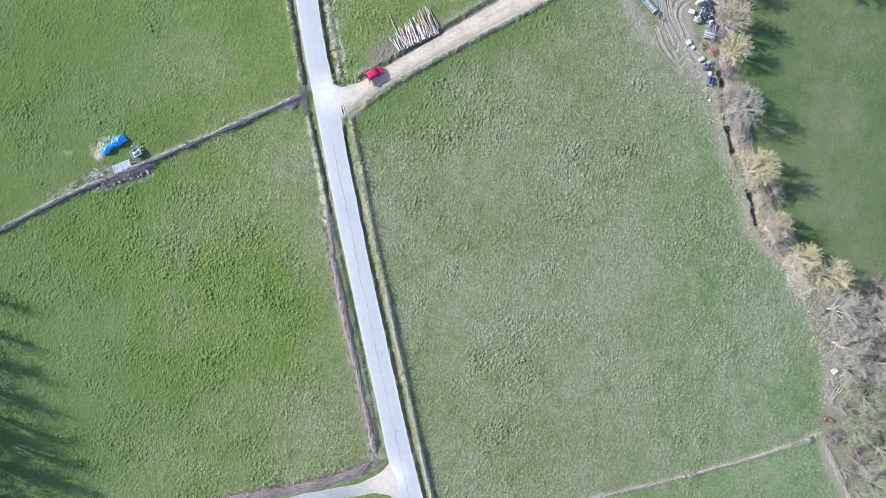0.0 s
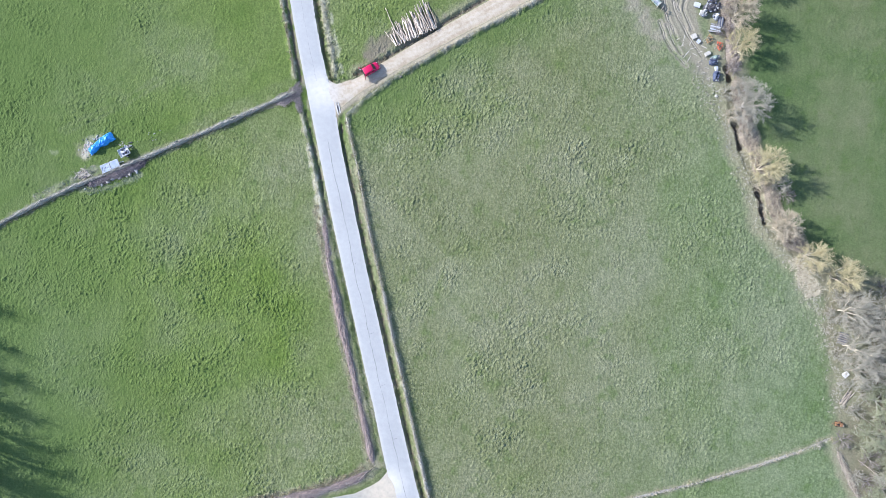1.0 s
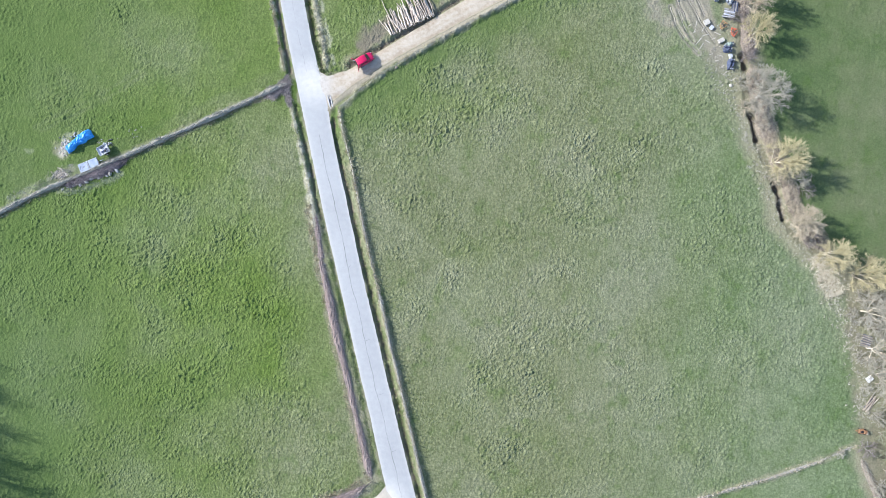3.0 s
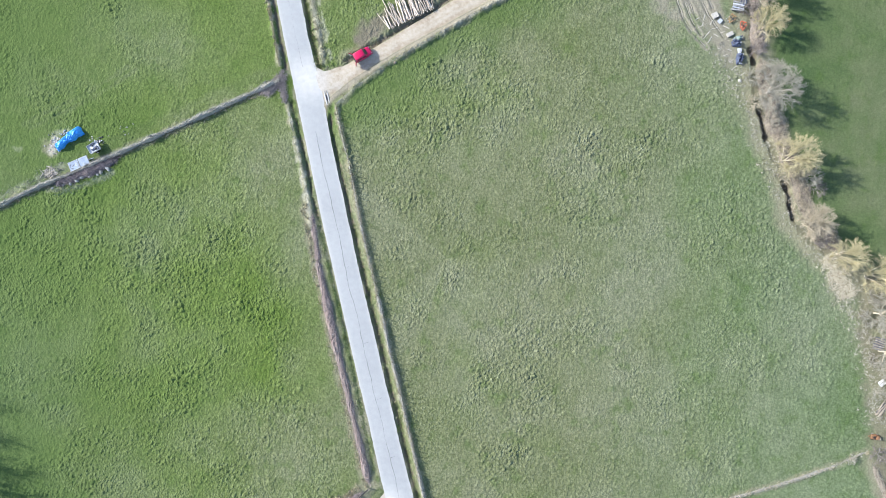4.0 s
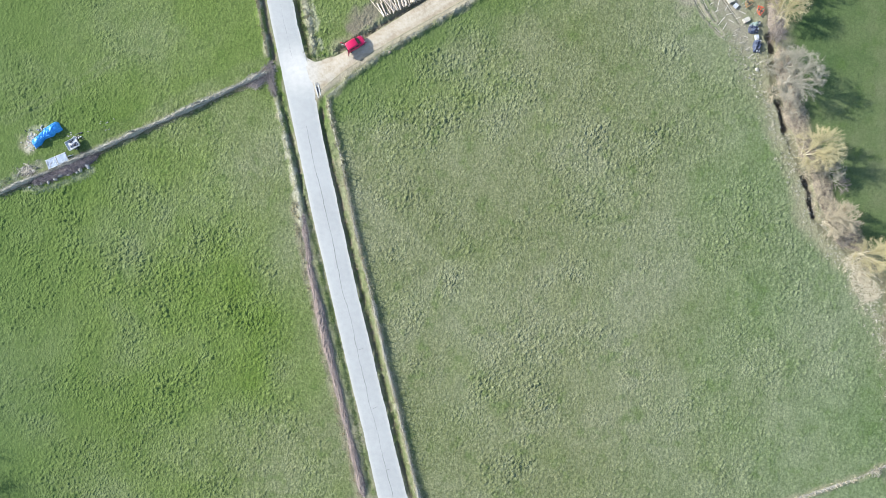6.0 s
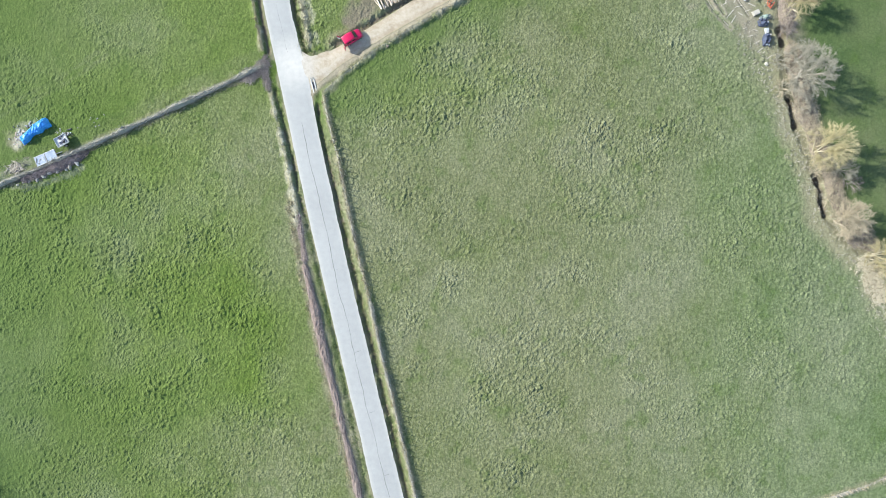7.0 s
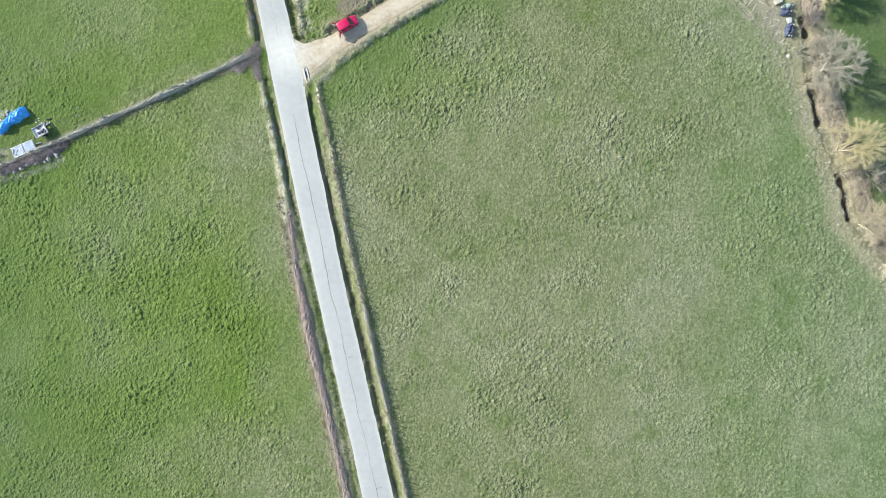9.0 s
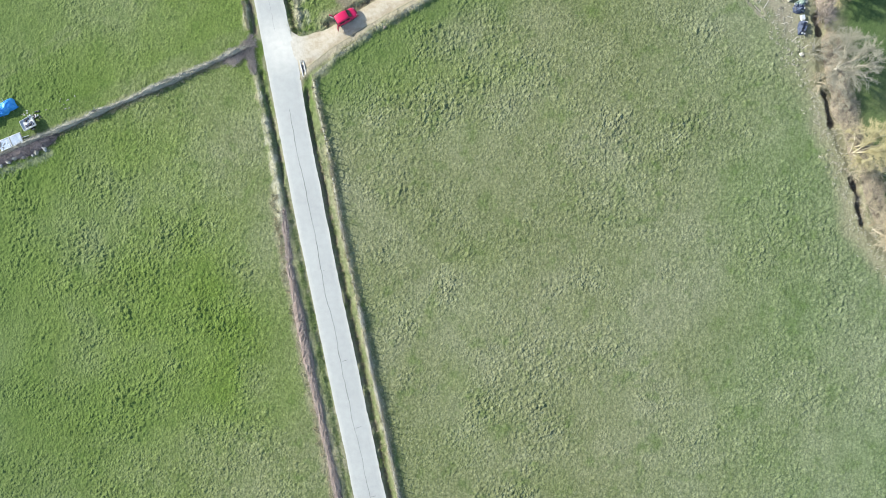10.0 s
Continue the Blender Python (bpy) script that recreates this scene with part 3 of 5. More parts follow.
    lumpy = np.where(beyond, 0.0, np.where(right, 0.3 * wave(x, y, 12, 43), np.where(upper, 0.2, 0.34)))
    lumpy = lumpy - 0.3 * ~right * band(away(x, y, ROAD_W), 6, 14)
    for (cx, cy), r, k in DRIFTS:
        lumpy = lumpy + np.where(right, 0.52, 0.3) * k * band(np.hypot(x - cx, y - cy) + 0.9 * r * (wave(x, y, 3.5, 18) - 0.5), 0.25 * r, r) * (0.35 + 0.9 * wave(x, y, 1.6, 19))
    lumpy = np.clip(lumpy + 0.35 * (wave(x, y, 6, 9) - 0.5) + 0.2 * (wave(x, y, 2.2, 8) - 0.5), 0.06, 1)
    bare = np.where(inside(x, y, YARD), 1.0, band(away(x, y, YARD + YARD[:1]) + 1.5 * (wave(x, y, 2.0, 23) - 0.5), 0.1, 1.8))
    lumpy = lumpy * (1 - 0.85 * bare)
    coarse, small_ = (layer * (0.4 + 1.2 * wave(x, y, 2.7, 32)) * (0.55 + 0.9 * wave(yr, xr, 0.33, 34)) * (1 - 0.8 * bare) for layer in (coarse, small_))
    small_ = small_ * np.where(upper, 0.95, np.where(right, 0.45 + 1.1 * wave(x, y, 11, 42), 1.0)) * (1 - 0.45 * cold)
    z = near * ((0.03 + 0.23 * lumpy) * coarse + (0.06 + 0.19 * lumpy) * (1 - 0.8 * beyond) * small_ + 0.06 * wave(xr, yr, 1.9, 7))
    z = z * (1 - hard) - 0.02 * hard - 0.12 * np.where(paved, 1 - band(d_hard, 0.1, 0.5), 0)
    # ditches, with their banks
    for line, wide, deep in ((DITCH_E, 0.75, 0.55), (DITCH_W, 0.6, 0.15), (DITCH_W2, 0.55, 0.26), (DITCH_NE, 0.7, 0.5), (DITCH_NW, 0.6, 0.3), (DITCH_TN, 0.8, 0.5)):
        d = away(x, y, line) + 0.45 * (wave(x, y, 1.2, 27) - 0.4) + 0.25 * (wave(x, y, 0.5, 28) - 0.5)
        z -= np.where(paved, 0, deep * band(d, 0.1, wide))
    z += 0.3 * band(away(x, y, FENCE_E), 0.2, 0.8) * ~paved
    z += (0.15 + 0.2 * wave(x, y, 1.2, 44)) * band(away(x, y, FENCE_TRACK) + 0.3 * (wave(x, y, 0.9, 46) - 0.5), 0.25, 0.75) * ~paved
    z += (0.02 + 0.3 * wave(x, y, 1.5, 71)) * band(np.abs(away(x, y, TRACK_S) - 0.75) + 0.5 * (wave(x, y, 0.8, 36) - 0.5), 0.1, 0.9) * ~paved
    for line in (BANK_NE, BANK_W, VERGE_NW):
        z += (0.08 + 0.2 * wave(x, y, 1.3, 73)) * band(away(x, y, line), 0.15, 0.8)
    open_bed = np.full(x.shape, 0.2)
    for (cx, cy), r in (((55.7, 22.6), 3.2), ((59.8, 10.5), 2.9), ((60.4, 7.0), 1.6), ((54.4, 34.8), 2.0), ((82.1, -27.4), 8.0)):
        open_bed = np.maximum(open_bed, band(np.hypot(x - cx, y - cy), 0.7 * r, r))
    bed = band(d_stream + 1.2 * (wave(x, y, 1.7, 13) - 0.5), 0.2, 0.5 + 0.5 * wave(x, y, 4, 12))
    z -= 1.2 * bed * open_bed
    for line in RUTS:
        z -= 0.10 * band(away(x, y, line), 0.08, 0.35) - 0.05 * band(np.abs(away(x, y, line) - 0.5), 0.05, 0.25)
    # withered strips, soil, grit
    ragged = wave(x, y, 1.1, 20) - 0.5
    dry = np.zeros(x.shape)
    soil = np.zeros(x.shape)
    grit = np.zeros(x.shape)
    for line, a, b, k in ((FENCE_E, 0.25, 0.65, 0.5), (FENCE_TRACK, 0.3, 0.8, 0.5), (TRACK_S, 0.3, 0.9, 0.5), (HEDGE_W, 0.8, 1.7, 0.7), (HEDGE_LINE, 0.4, 1.0, 0.5),
                          (HEDGE_LANE, 1.0, 2.0, 0.6), (FENCE_SE, 0.3, 0.9, 0.45), (ROAD_W, 0.15, 0.5, 0.7), (ROAD_E, 0.15, 0.5, 0.7), (TRACK_N, 0.2, 0.8, 0.5), (BANK_NE, 0.3, 1.2, 0.6), (BANK_W, 0.2, 0.7, 0.8), (VERGE_NW, 0.15, 0.5, 0.7), (DITCH_TN, 0.8, 2.4, 0.55),
                          (SHORE, 0.6, 3.0, 0.27), (HEDGE_SE, 1.0, 2.5, 0.8), (STREAM, 2.0, 4.0, 0.7)):
        dry = np.maximum(dry, k * band(away(x, y, line) + 0.9 * ragged, a, b))
    for line, a, b in ((DITCH_E, 0.08, 0.38), (DITCH_NE, 0.1, 0.45), (DITCH_TN, 0.1, 0.5), (DITCH_W2, 0.05, 0.3), (DITCH_NW, 0.1, 0.45), (STREAM, 0.3, 0.9)):
        soil = np.maximum(soil, 0.8 * band(away(x, y, line) + 0.4 * ragged, a, b) * (open_bed if line is STREAM else 1.0))
    d = away(x, y, YARD + YARD[:1])
    grit = np.maximum(grit, np.where(inside(x, y, YARD), 0.8, band(d + 2 * ragged, 0.1, 1.6) * 0.6))
    grit = np.maximum(grit, 0.85 * band(away(x, y, TRACK_S) + 0.6 * ragged, 0.55, 1.25) * ~paved)
    soil = np.maximum(soil, 0.45 * band(away(x, y, TRACK_S) + 1.4 * (wave(x, y, 1.4, 26) - 0.5), 0.4, 1.3) * ~paved)
    grit = np.maximum(grit, 0.72 * band(away(x, y, SAND) + 2.2 * ragged, 0.4, 2.4))
    for line in RUTS:
        grit = np.maximum(grit, 0.95 * band(np.abs(away(x, y, line) - 0.4) + 0.3 * ragged, 0.05, 0.3))
    wood = np.where(inside(x, y, WOOD), 1.0, band(away(x, y, WOOD + WOOD[:1]) + 1.5 * ragged, 0.2, 1.8))
    dry = np.maximum(dry, 0.6 * wood)
    glade = band(np.hypot(x - (84.4, -26.3)[0], (y - (84.4, -26.3)[1]) * 1.3) + 3 * ragged, 2.0, 5.0)
    dry, wood = dry * (1 - 0.85 * glade), wood * (1 - 0.9 * glade)
    soil = np.maximum(soil, 0.45 * wood * wave(x, y, 2.5, 17))
    patch = np.hypot((x - (68.2, -4.5)[0]) / 1.0, (y - (68.2, -4.5)[1]) / 2.2)
    grit = np.maximum(grit, 0.35 * band(patch + 1.5 * ragged, 0.9, 2.6))
    bark = away(x, y, [(-14.2, 39.1), (-12.0, 40.6), (-10.0, 41.9), (-5.8, 43.0), (-2.2, 45.0)]) + 2.2 * ragged
    grit = np.maximum(grit, 0.3 * band(bark, 0.8, 2.4))
    soil = np.maximum(soil, 0.7 * band(bark, 0.7, 2.3))
    for (cx, cy), r in (((-69.0, 20.5), 2.2), ((-69.7, 15.6), 1.8), ((68.5, -4.5), 3.0), ((70.1, -6.5), 2.4)):
        dry = np.maximum(dry, 0.8 * band(np.hypot(x - cx, y - cy) + 1.6 * ragged, r * 0.4, r))
    # bleached grass
    straw = np.zeros(x.shape)
    for line, a, b, k in ((BANK_W, 0.08, 0.32, 0.62), (BANK_W_OUTER, 0.04, 0.2, 0.4), (VERGE_NW, 0.1, 0.3, 0.5), ([(-71.4, 14.9), (-69.4, 16.0), (-67.0, 16.9)], 0.2, 1.0, 0.35), ([(-78.5, 11.6), (-75.1, 13.1), (-72.6, 14.3)], 0.1, 0.8, 0.2),
                          ([(-68.9, 19.8), (-68.6, 21.6)], 0.3, 1.0, 0.75), ([(-68.0, 22.8), (-66.2, 23.3)], 0.1, 0.6, 0.3), ([(-75.6, 20.1), (-74.4, 20.3)], 0.1, 0.5, 0.18), ([(-69.8, 12.7), (-66.0, 13.1), (-62.4, 14.1), (-58.4, 16.0)], 0.05, 0.6, 0.28), (FENCE_E, 0.08, 0.3, 0.3), (BANK_NE, 0.1, 0.5, 0.5), ([(x_ + 1.3, y_) for x_, y_ in BANK_NE], 0.05, 0.3, 0.35), (FENCE_TRACK, 0.05, 0.3, 0.3)):
        straw = np.maximum(straw, k * band(away(x, y, line) + 0.5 * ragged + 0.5 * (wave(x, y, 0.45, 45) - 0.5), a, b))
    straw = np.where(paved, 0, straw)
    verts = np.stack([x, y, z], -1).reshape(-1, 3)
    k = np.arange(nx * ny).reshape(ny, nx)
    faces = np.stack([k[:-1, :-1], k[:-1, 1:], k[1:, 1:], k[1:, :-1]], -1).reshape(-1, 4)
    ob = mesh_part("ground", verts, faces, M_GROUND, smooth=True)
    for name, v in (("pale", pale), ("pasture", pasture), ("lumpy", lumpy), ("cold", cold), ("deep", darker), ("straw", straw), ("dry", dry), ("soil", soil), ("grit", grit)):
        ob.data.attributes.new(name, "FLOAT", "POINT").data.foreach_set("value", v.astype(np.float32).ravel())
    tagged(ob, "rough green meadow with pale withered patches", "meadow", kind="structure")
    return gx, gy, z


GROUND = build_ground()


def lie(px, py):
    """The ground's height at a place."""
    gx, gy, z = GROUND
    return z[np.clip(np.searchsorted(gy, py), 0, len(gy) - 1), np.clip(np.searchsorted(gx, px), 0, len(gx) - 1)]



def strip(name, left, right_, material, label, category, top=0.02, step=0.5, across=12, dusty=None, rough=0.0):
    """A paved strip between two edge lines, with a crown, thickness and ragged edges."""
    n = max(len(along(left, step)[0]), len(along(right_, step)[0]))
    def even(line):
        p = np.array(line, float)
        s = np.concatenate([[0], np.cumsum(np.linalg.norm(np.diff(p, axis=0), axis=1))])
        q = np.linspace(0, s[-1], n)
        return np.stack([np.interp(q, s, p[:, 0]), np.interp(q, s, p[:, 1])], 1)
    a, b = even(left), even(right_)
    t = np.linspace(0, 1, across + 1)
    p = a[:, None] * (1 - t)[None, :, None] + b[:, None] * t[None, :, None]
    edge = unit(b - a)
    wob = 0.05 * (wave(a[:, 0], a[:, 1], 1.3, 31) - 0.5) + 0.05 * (wave(a[:, 0], a[:, 1], 0.5, 33) - 0.5)
    bite = 0.06 * (wave(b[:, 0], b[:, 1], 3.1, 35) - 0.5) + 0.09 * (wave(b[:, 0], b[:, 1], 0.37, 37) - 0.5) + 0.08 * (wave(b[:, 0], b[:, 1], 1.3, 38) - 0.5)
    p[:, 0] += edge * wob[:, None]
    p[:, -1] -= edge * bite[:, None]
    z = top + 0.05 * (1 - (2 * t - 1) ** 2)[None, :] + rough * (wave(p[..., 0], p[..., 1], 0.7, 41) + 0.7 * wave(p[..., 0], p[..., 1], 2.0, 43) - 0.85)
    verts = np.concatenate([p, z[..., None]], -1)
    low = verts.copy()
    low[..., 2] = -0.15
    verts = np.concatenate([low[:, :1], verts, low[:, -1:]], 1)
    m = across + 3
    k = np.arange(n * m).reshape(n, m)
    faces = np.stack([k[:-1, :-1], k[:-1, 1:], k[1:, 1:], k[1:, :-1]], -1).reshape(-1, 4)
    ob = mesh_part(name, verts.reshape(-1, 3), faces, material, smooth=False)
    tt = np.concatenate([[0], t, [1]])
    dust = np.broadcast_to(0.55 * np.maximum(band(tt, 0.02, 0.1), band(1 - tt, 0.02, 0.1)), (n, m)).copy()
    if dusty:
        for (cx, cy), r in dusty:
            dust = np.maximum(dust, 0.9 * band(np.hypot(verts[..., 0] - cx, verts[..., 1] - cy), r * 0.2, r))
    ob.data.attributes.new("dust", "FLOAT", "POINT").data.foreach_set("value", dust.astype(np.float32).ravel())
    return tagged(ob, label, category, kind="structure")


road = strip("road", ROAD_W, ROAD_E, M_ROAD, "narrow worn pale grey asphalt country road", "road", 0.03, 0.25, 14, [((-23.1, 32.0), 5.5), ((-10.8, -43.1), 4.0)])
track = strip("gravel_track", TRACK_N, TRACK_S, M_GRAVEL, "beige gravel farm track with ruts", "track", -0.015, 0.35, 16, rough=0.03)
verts_ = np.array([v.co for v in track.data.vertices])
chalk = band(np.hypot(verts_[:, 0] - (-22.3, 31.2)[0], verts_[:, 1] - (-22.3, 31.2)[1]) + 4 * (wave(verts_[:, 0], verts_[:, 1], 1.5, 44) - 0.5), 0.5, 4.2)
ruts = np.maximum(*[band(np.abs(away(verts_[:, 0], verts_[:, 1], line) - 1.1) + 0.5 * (wave(verts_[:, 0], verts_[:, 1], 1.2, 45) - 0.5), 0.1, 0.5) for line in (TRACK_N, TRACK_S)])
for name_, v_ in (("chalk", chalk), ("ruts", ruts)):
    track.data.attributes.new(name_, "FLOAT", "POINT").data.foreach_set("value", v_.astype(np.float32))
lane = strip("side_lane", LANE_N, LANE_S, M_LANE, "narrow grey side lane with gravel mouth", "lane", 0.01, 0.4, 10, [((-12.2, -44.4), 7.5)])

# ---- trees ----
def grow_tree(seed, height, wide, style):
    """Limbs and twigs of a bare tree at the origin, whose tips fill a rounded crown."""
    r = np.random.default_rng(seed)
    segs, limbs_, tw, hz = [], [], [], []
    main, fine, per = {"willow": (7, 105, 34), "tree": (7, 96, 30), "bush": (8, 40, 18), "poplar": (5, 56, 18), "sparse": (5, 26, 12)}[style]
    kink = {"willow": 0.05, "tree": 0.13, "bush": 0.1, "poplar": 0.08, "sparse": 0.08}[style]
    low = {"willow": 0.34, "tree": 0.42, "bush": 0.3, "poplar": 0.3, "sparse": 0.6}[style]

    def tip(k):
        # golden spiral over the dome, roughened
        u = (k + r.random()) / fine
        up, az = 1 - 1.12 * u, 2.39996 * k + r.normal() * 0.3
        ring = math.sqrt(max(0.0, 1 - up * up))
        f = r.uniform(0.80, 1.02)
        return np.array([wide / 2 * ring * f * math.cos(az), wide / 2 * ring * f * math.sin(az), height * (low + (1 - low) * max(up, -0.15) * f)])

    def stem(p, d, q, r0, r1, n, into):
        mid = p + d * np.linalg.norm(q - p) * 0.55
        ts = np.linspace(0, 1, n + 1)[:, None]
        c = (1 - ts) ** 2 * p + 2 * ts * (1 - ts) * mid + ts ** 2 * q
        c[1:-1] += r.normal(size=(n - 1, 3)) * kink * height / 9
        rr = np.linspace(r0, r1, n + 1)
        for i in range(n):
            into.append((c[i], c[i + 1], rr[i], rr[i + 1]))
        return c

    limbs = []
    single = style in ("tree", "poplar", "sparse")
    fork = np.array([0, 0, height * (0.5 if style == "sparse" else 0.16)]) if single else np.zeros(3)
    if single:
        thick = 0.11 if style == "sparse" else 0.2
        segs.append((np.array([0, 0, -0.4]), fork * 1.02, thick, 0.75 * thick))
    for k in range(main):
        q = tip(int((k + 0.5) * fine / main))
        base = fork + np.array([r.normal() * 0.3, r.normal() * 0.3, 0]) * (style in ("willow", "bush")) + np.array([0, 0, -0.25 * (style in ("willow", "bush"))])
        d = unit(unit(q - base) + np.array([0, 0, 0.5]))
        limbs.append(stem(base, d, q * np.array([0.8, 0.8, 0.9]), (0.07 if style == "sparse" else 0.13) * height / 9, 0.03, 7, segs))
    for k in range(fine):
        q = tip(k)
        c = min(limbs, key=lambda l: np.linalg.norm(l[4] - q) + r.random())
        i = int(r.integers(2, 7))
        d = unit(c[i + 1] - c[i] + unit(q - c[i]) * 0.4)
        b = stem(c[i], d, q, 0.034 * height / 9, 0.010, 5, limbs_)
        for _ in range(per):
            t = r.random() ** 0.7 * 4.99
            j = int(t)
            p = b[j] + (b[j + 1] - b[j]) * (t - j)
            w = unit(b[j + 1] - b[j]) + unit(r.normal(size=3)) * (0.75 if style == "willow" else 1.05) + np.array([0, 0, 0.25])
            tw.append((p, w, r.uniform(0.3, 1.0) * (height / 8) ** 0.5, r.uniform(0.007, 0.013)))
        # fine shoots that soften the crown
        t = r.random(3 * per) ** 0.8 * 4.99
        j = t.astype(int)
        p = b[j] + (b[j + 1] - b[j]) * (t - j)[:, None] + r.normal(size=(3 * per, 3)) * 0.10 * (height / 8) ** 0.5
        w = unit(p - np.array([0, 0, height * 0.25])) + unit(r.normal(size=(3 * per, 3))) * 0.85 + np.array([0, 0, 0.15])
        hz.append(np.concatenate([p, w, r.uniform(0.25, 0.6, (3 * per, 1)) * (height / 8) ** 0.5, r.uniform(0.007, 0.012, (3 * per, 1))], 1))
    a, b = np.array([s[0] for s in segs]), np.array([s[1] for s in segs])
    wood = tubes(a, b, np.array([s[2] for s in segs]), np.array([s[3] for s in segs]), 5)
    twigs = spikes(np.array([t[0] for t in tw]), np.array([t[1] for t in tw]), np.array([t[2] for t in tw]), np.array([t[3] for t in tw]))
    hz = np.concatenate(hz)
    d = unit(hz[:, 3:6])
    u, v = sides(d)
    turn = r.uniform(0, 6.283, len(hz))
    u = (u * np.cos(turn)[:, None] + v * np.sin(turn)[:, None]) * hz[:, 7:8]
    shoots = np.stack([hz[:, :3] - u, hz[:, :3] + u, hz[:, :3] + d * hz[:, 6:7]], 1).reshape(-1, 3), np.arange(3 * len(hz)).reshape(-1, 3)
    v, f = tubes(*(np.array([l[k] for l in limbs_]) for k in range(4)), 3)
    boughs = v, np.concatenate([f[:, [0, 1, 2]], f[:, [0, 2, 3]]])
    twigs = merge(boughs, twigs, shoots)
    return wood, twigs


def bare_tree(seed, height, wide, style, bark, twig, label, group="trees along the stream"):
    name = {"willow": "willow_tree", "bush": "bare_bush"}.get(style, "bare_tree")
    wood, twigs = grow_tree(seed, height, wide, style)
    ob = thing(name, pose(0, 0, 0), label, "bush" if style == "bush" else "tree", group)
    mesh_part("trunk" if style != "bush" else "woody_base", *wood, bark, ob, smooth=True)
    mesh_part("crown", *twigs, twig, ob)
    return ob


def plant(proto, spots):
    """Sets the first at its place and copies it to the others: (x, y), size, turn, lean towards +x and +y."""
    for i, ((px, py), size, turn, *lean) in enumerate(spots):
        lx, ly = lean or (0, 0)
        m = pose(px, py, -0.1, -ly, lx, 0) @ pose(0, 0, 0, 0, 0, turn)
        if i == 0:
            proto.matrix_basis = m @ Matrix.Scale(size, 4)
        else:
            o = copy_thing(proto, m)
            o.scale = (size,) * 3


plant(bare_tree(11, 7.6, 7.4, "willow", M_PALEBARK, M_TWIG_YELLOW, "bare willow with yellow twigs beside the stream"),
      [((59.0, 16.4), 1.08, 0, 10, 4), ((55.2, 39.3), 0.88, 130, 4, 6), ((72.9, -3.9), 1.0, 200, 10, 0), ((67.8, -0.4), 0.9, 170, 8, 0)])
plant(bare_tree(12, 7.2, 6.8, "willow", M_PALEBARK, M_TWIG_TAN, "bare willow with tan twigs beside the stream"),
      [((62.6, 5.5), 0.95, 40, 5, 3), ((54.7, 45.2), 1.05, 250, 4, 4), ((56.6, 52.5), 1.0, 20)])
plant(bare_tree(13, 8.2, 8.6, "tree", M_BARK, M_TWIG_GREY, "bare grey tree with fine spreading twigs"),
      [((55.7, 28.0), 1.03, 0, 5, 0), ((55.6, 30.4), 0.7, 60, 6, 6), ((62.5, 13.3), 0.5, 90, 5, 0), ((73.0, 57.5), 1.4, 40), ((80.0, 58.0), 1.45, 200), ((88.0, 59.0), 1.4, 310)])
plant(bare_tree(18, 9.0, 9.0, "tree", M_PALEBARK, M_TWIG_GREY, "bare grey tree in the wood", "trees of the wood"),
      [((74.3, -10.5), 0.95, 70, 8, 0), ((75.2, -17.1), 0.95, 200, 6, 0), ((75.8, -21.7), 0.8, 300, 6, 0), ((81.6, -12.0), 1.0, 20), ((82.7, -20.8), 1.0, 140), ((86.6, -15.3), 1.1, 250), ((89.4, -7.6), 1.0, 50)])
plant(bare_tree(14, 7.5, 8.5, "tree", M_BARK, M_TWIG_GREEN, "bare tree with greenish lichened twigs", "trees of the wood"),
      [((80.4, -27.4), 0.85, 0), ((84.8, -29.9), 1.0, 80), ((78.8, -33.5), 0.75, 150), ((83.1, -37.3), 1.0, 230), ((86.3, -44.5), 1.0, 300), ((81.4, -43.9), 0.9, 20), ((88.1, -36.2), 1.1, 120), ((82.5, -51.6), 1.1, 60)])
plant(bare_tree(15, 3.2, 4.6, "bush", M_BARK, M_TWIG_DARK, "dark leafless bush among the trees", "bare bushes"),
      [((74.4, -34.9), 0.85, 0), ((83.7, -5.9), 1.3, 50), ((54.5, 35.5), 0.8, 20), ((65.4, 2.2), 0.7, 200), ((-16.3, 13.9), 0.3, 20), ((79.5, -38.5), 1.0, 10), ((82.3, -30.7), 1.0, 75), ((64.4, 11.3), 0.8, 160), ((79.0, -42.8), 0.9, 240), ((52.3, 43.0), 0.7, 100)])
plant(bare_tree(16, 3.0, 4.4, "bush", M_BARK, M_TWIG_GREY, "grey leafless bush on the bank", "bare bushes"),
      [((53.4, 30.7), 0.8, 0), ((57.0, 23.7), 0.8, 80), ((69.8, -35.8), 0.5, 140), ((78.2, -26.3), 1.0, 200), ((77.0, -41.8), 0.8, 260), ((74.2, -7.6), 0.9, 30), ((72.3, -10.7), 0.6, 110), ((76.1, -13.1), 0.9, 10), ((77.1, -29.7), 0.8, 330), ((80.4, -35.1), 1.1, 190)])
plant(bare_tree(19, 2.6, 4.8, "bush", M_PALEBARK, M_TWIG_TAN, "tan leafless scrub on the bank", "bare bushes"),
      [((54.0, 26.3), 0.8, 0), ((58.4, 19.0), 0.8, 60), ((59.2, 13.5), 0.7, 120), ((61.0, 9.0), 0.7, 200), ((63.2, 3.7), 0.8, 250), ((69.0, -2.1), 0.8, 300), ((75.1, -5.4), 0.8, 20), ((53.5, 48.0), 0.8, 90), ((61.4, 14.6), 0.9, 15), ((66.3, 3.5), 0.8, 45)])
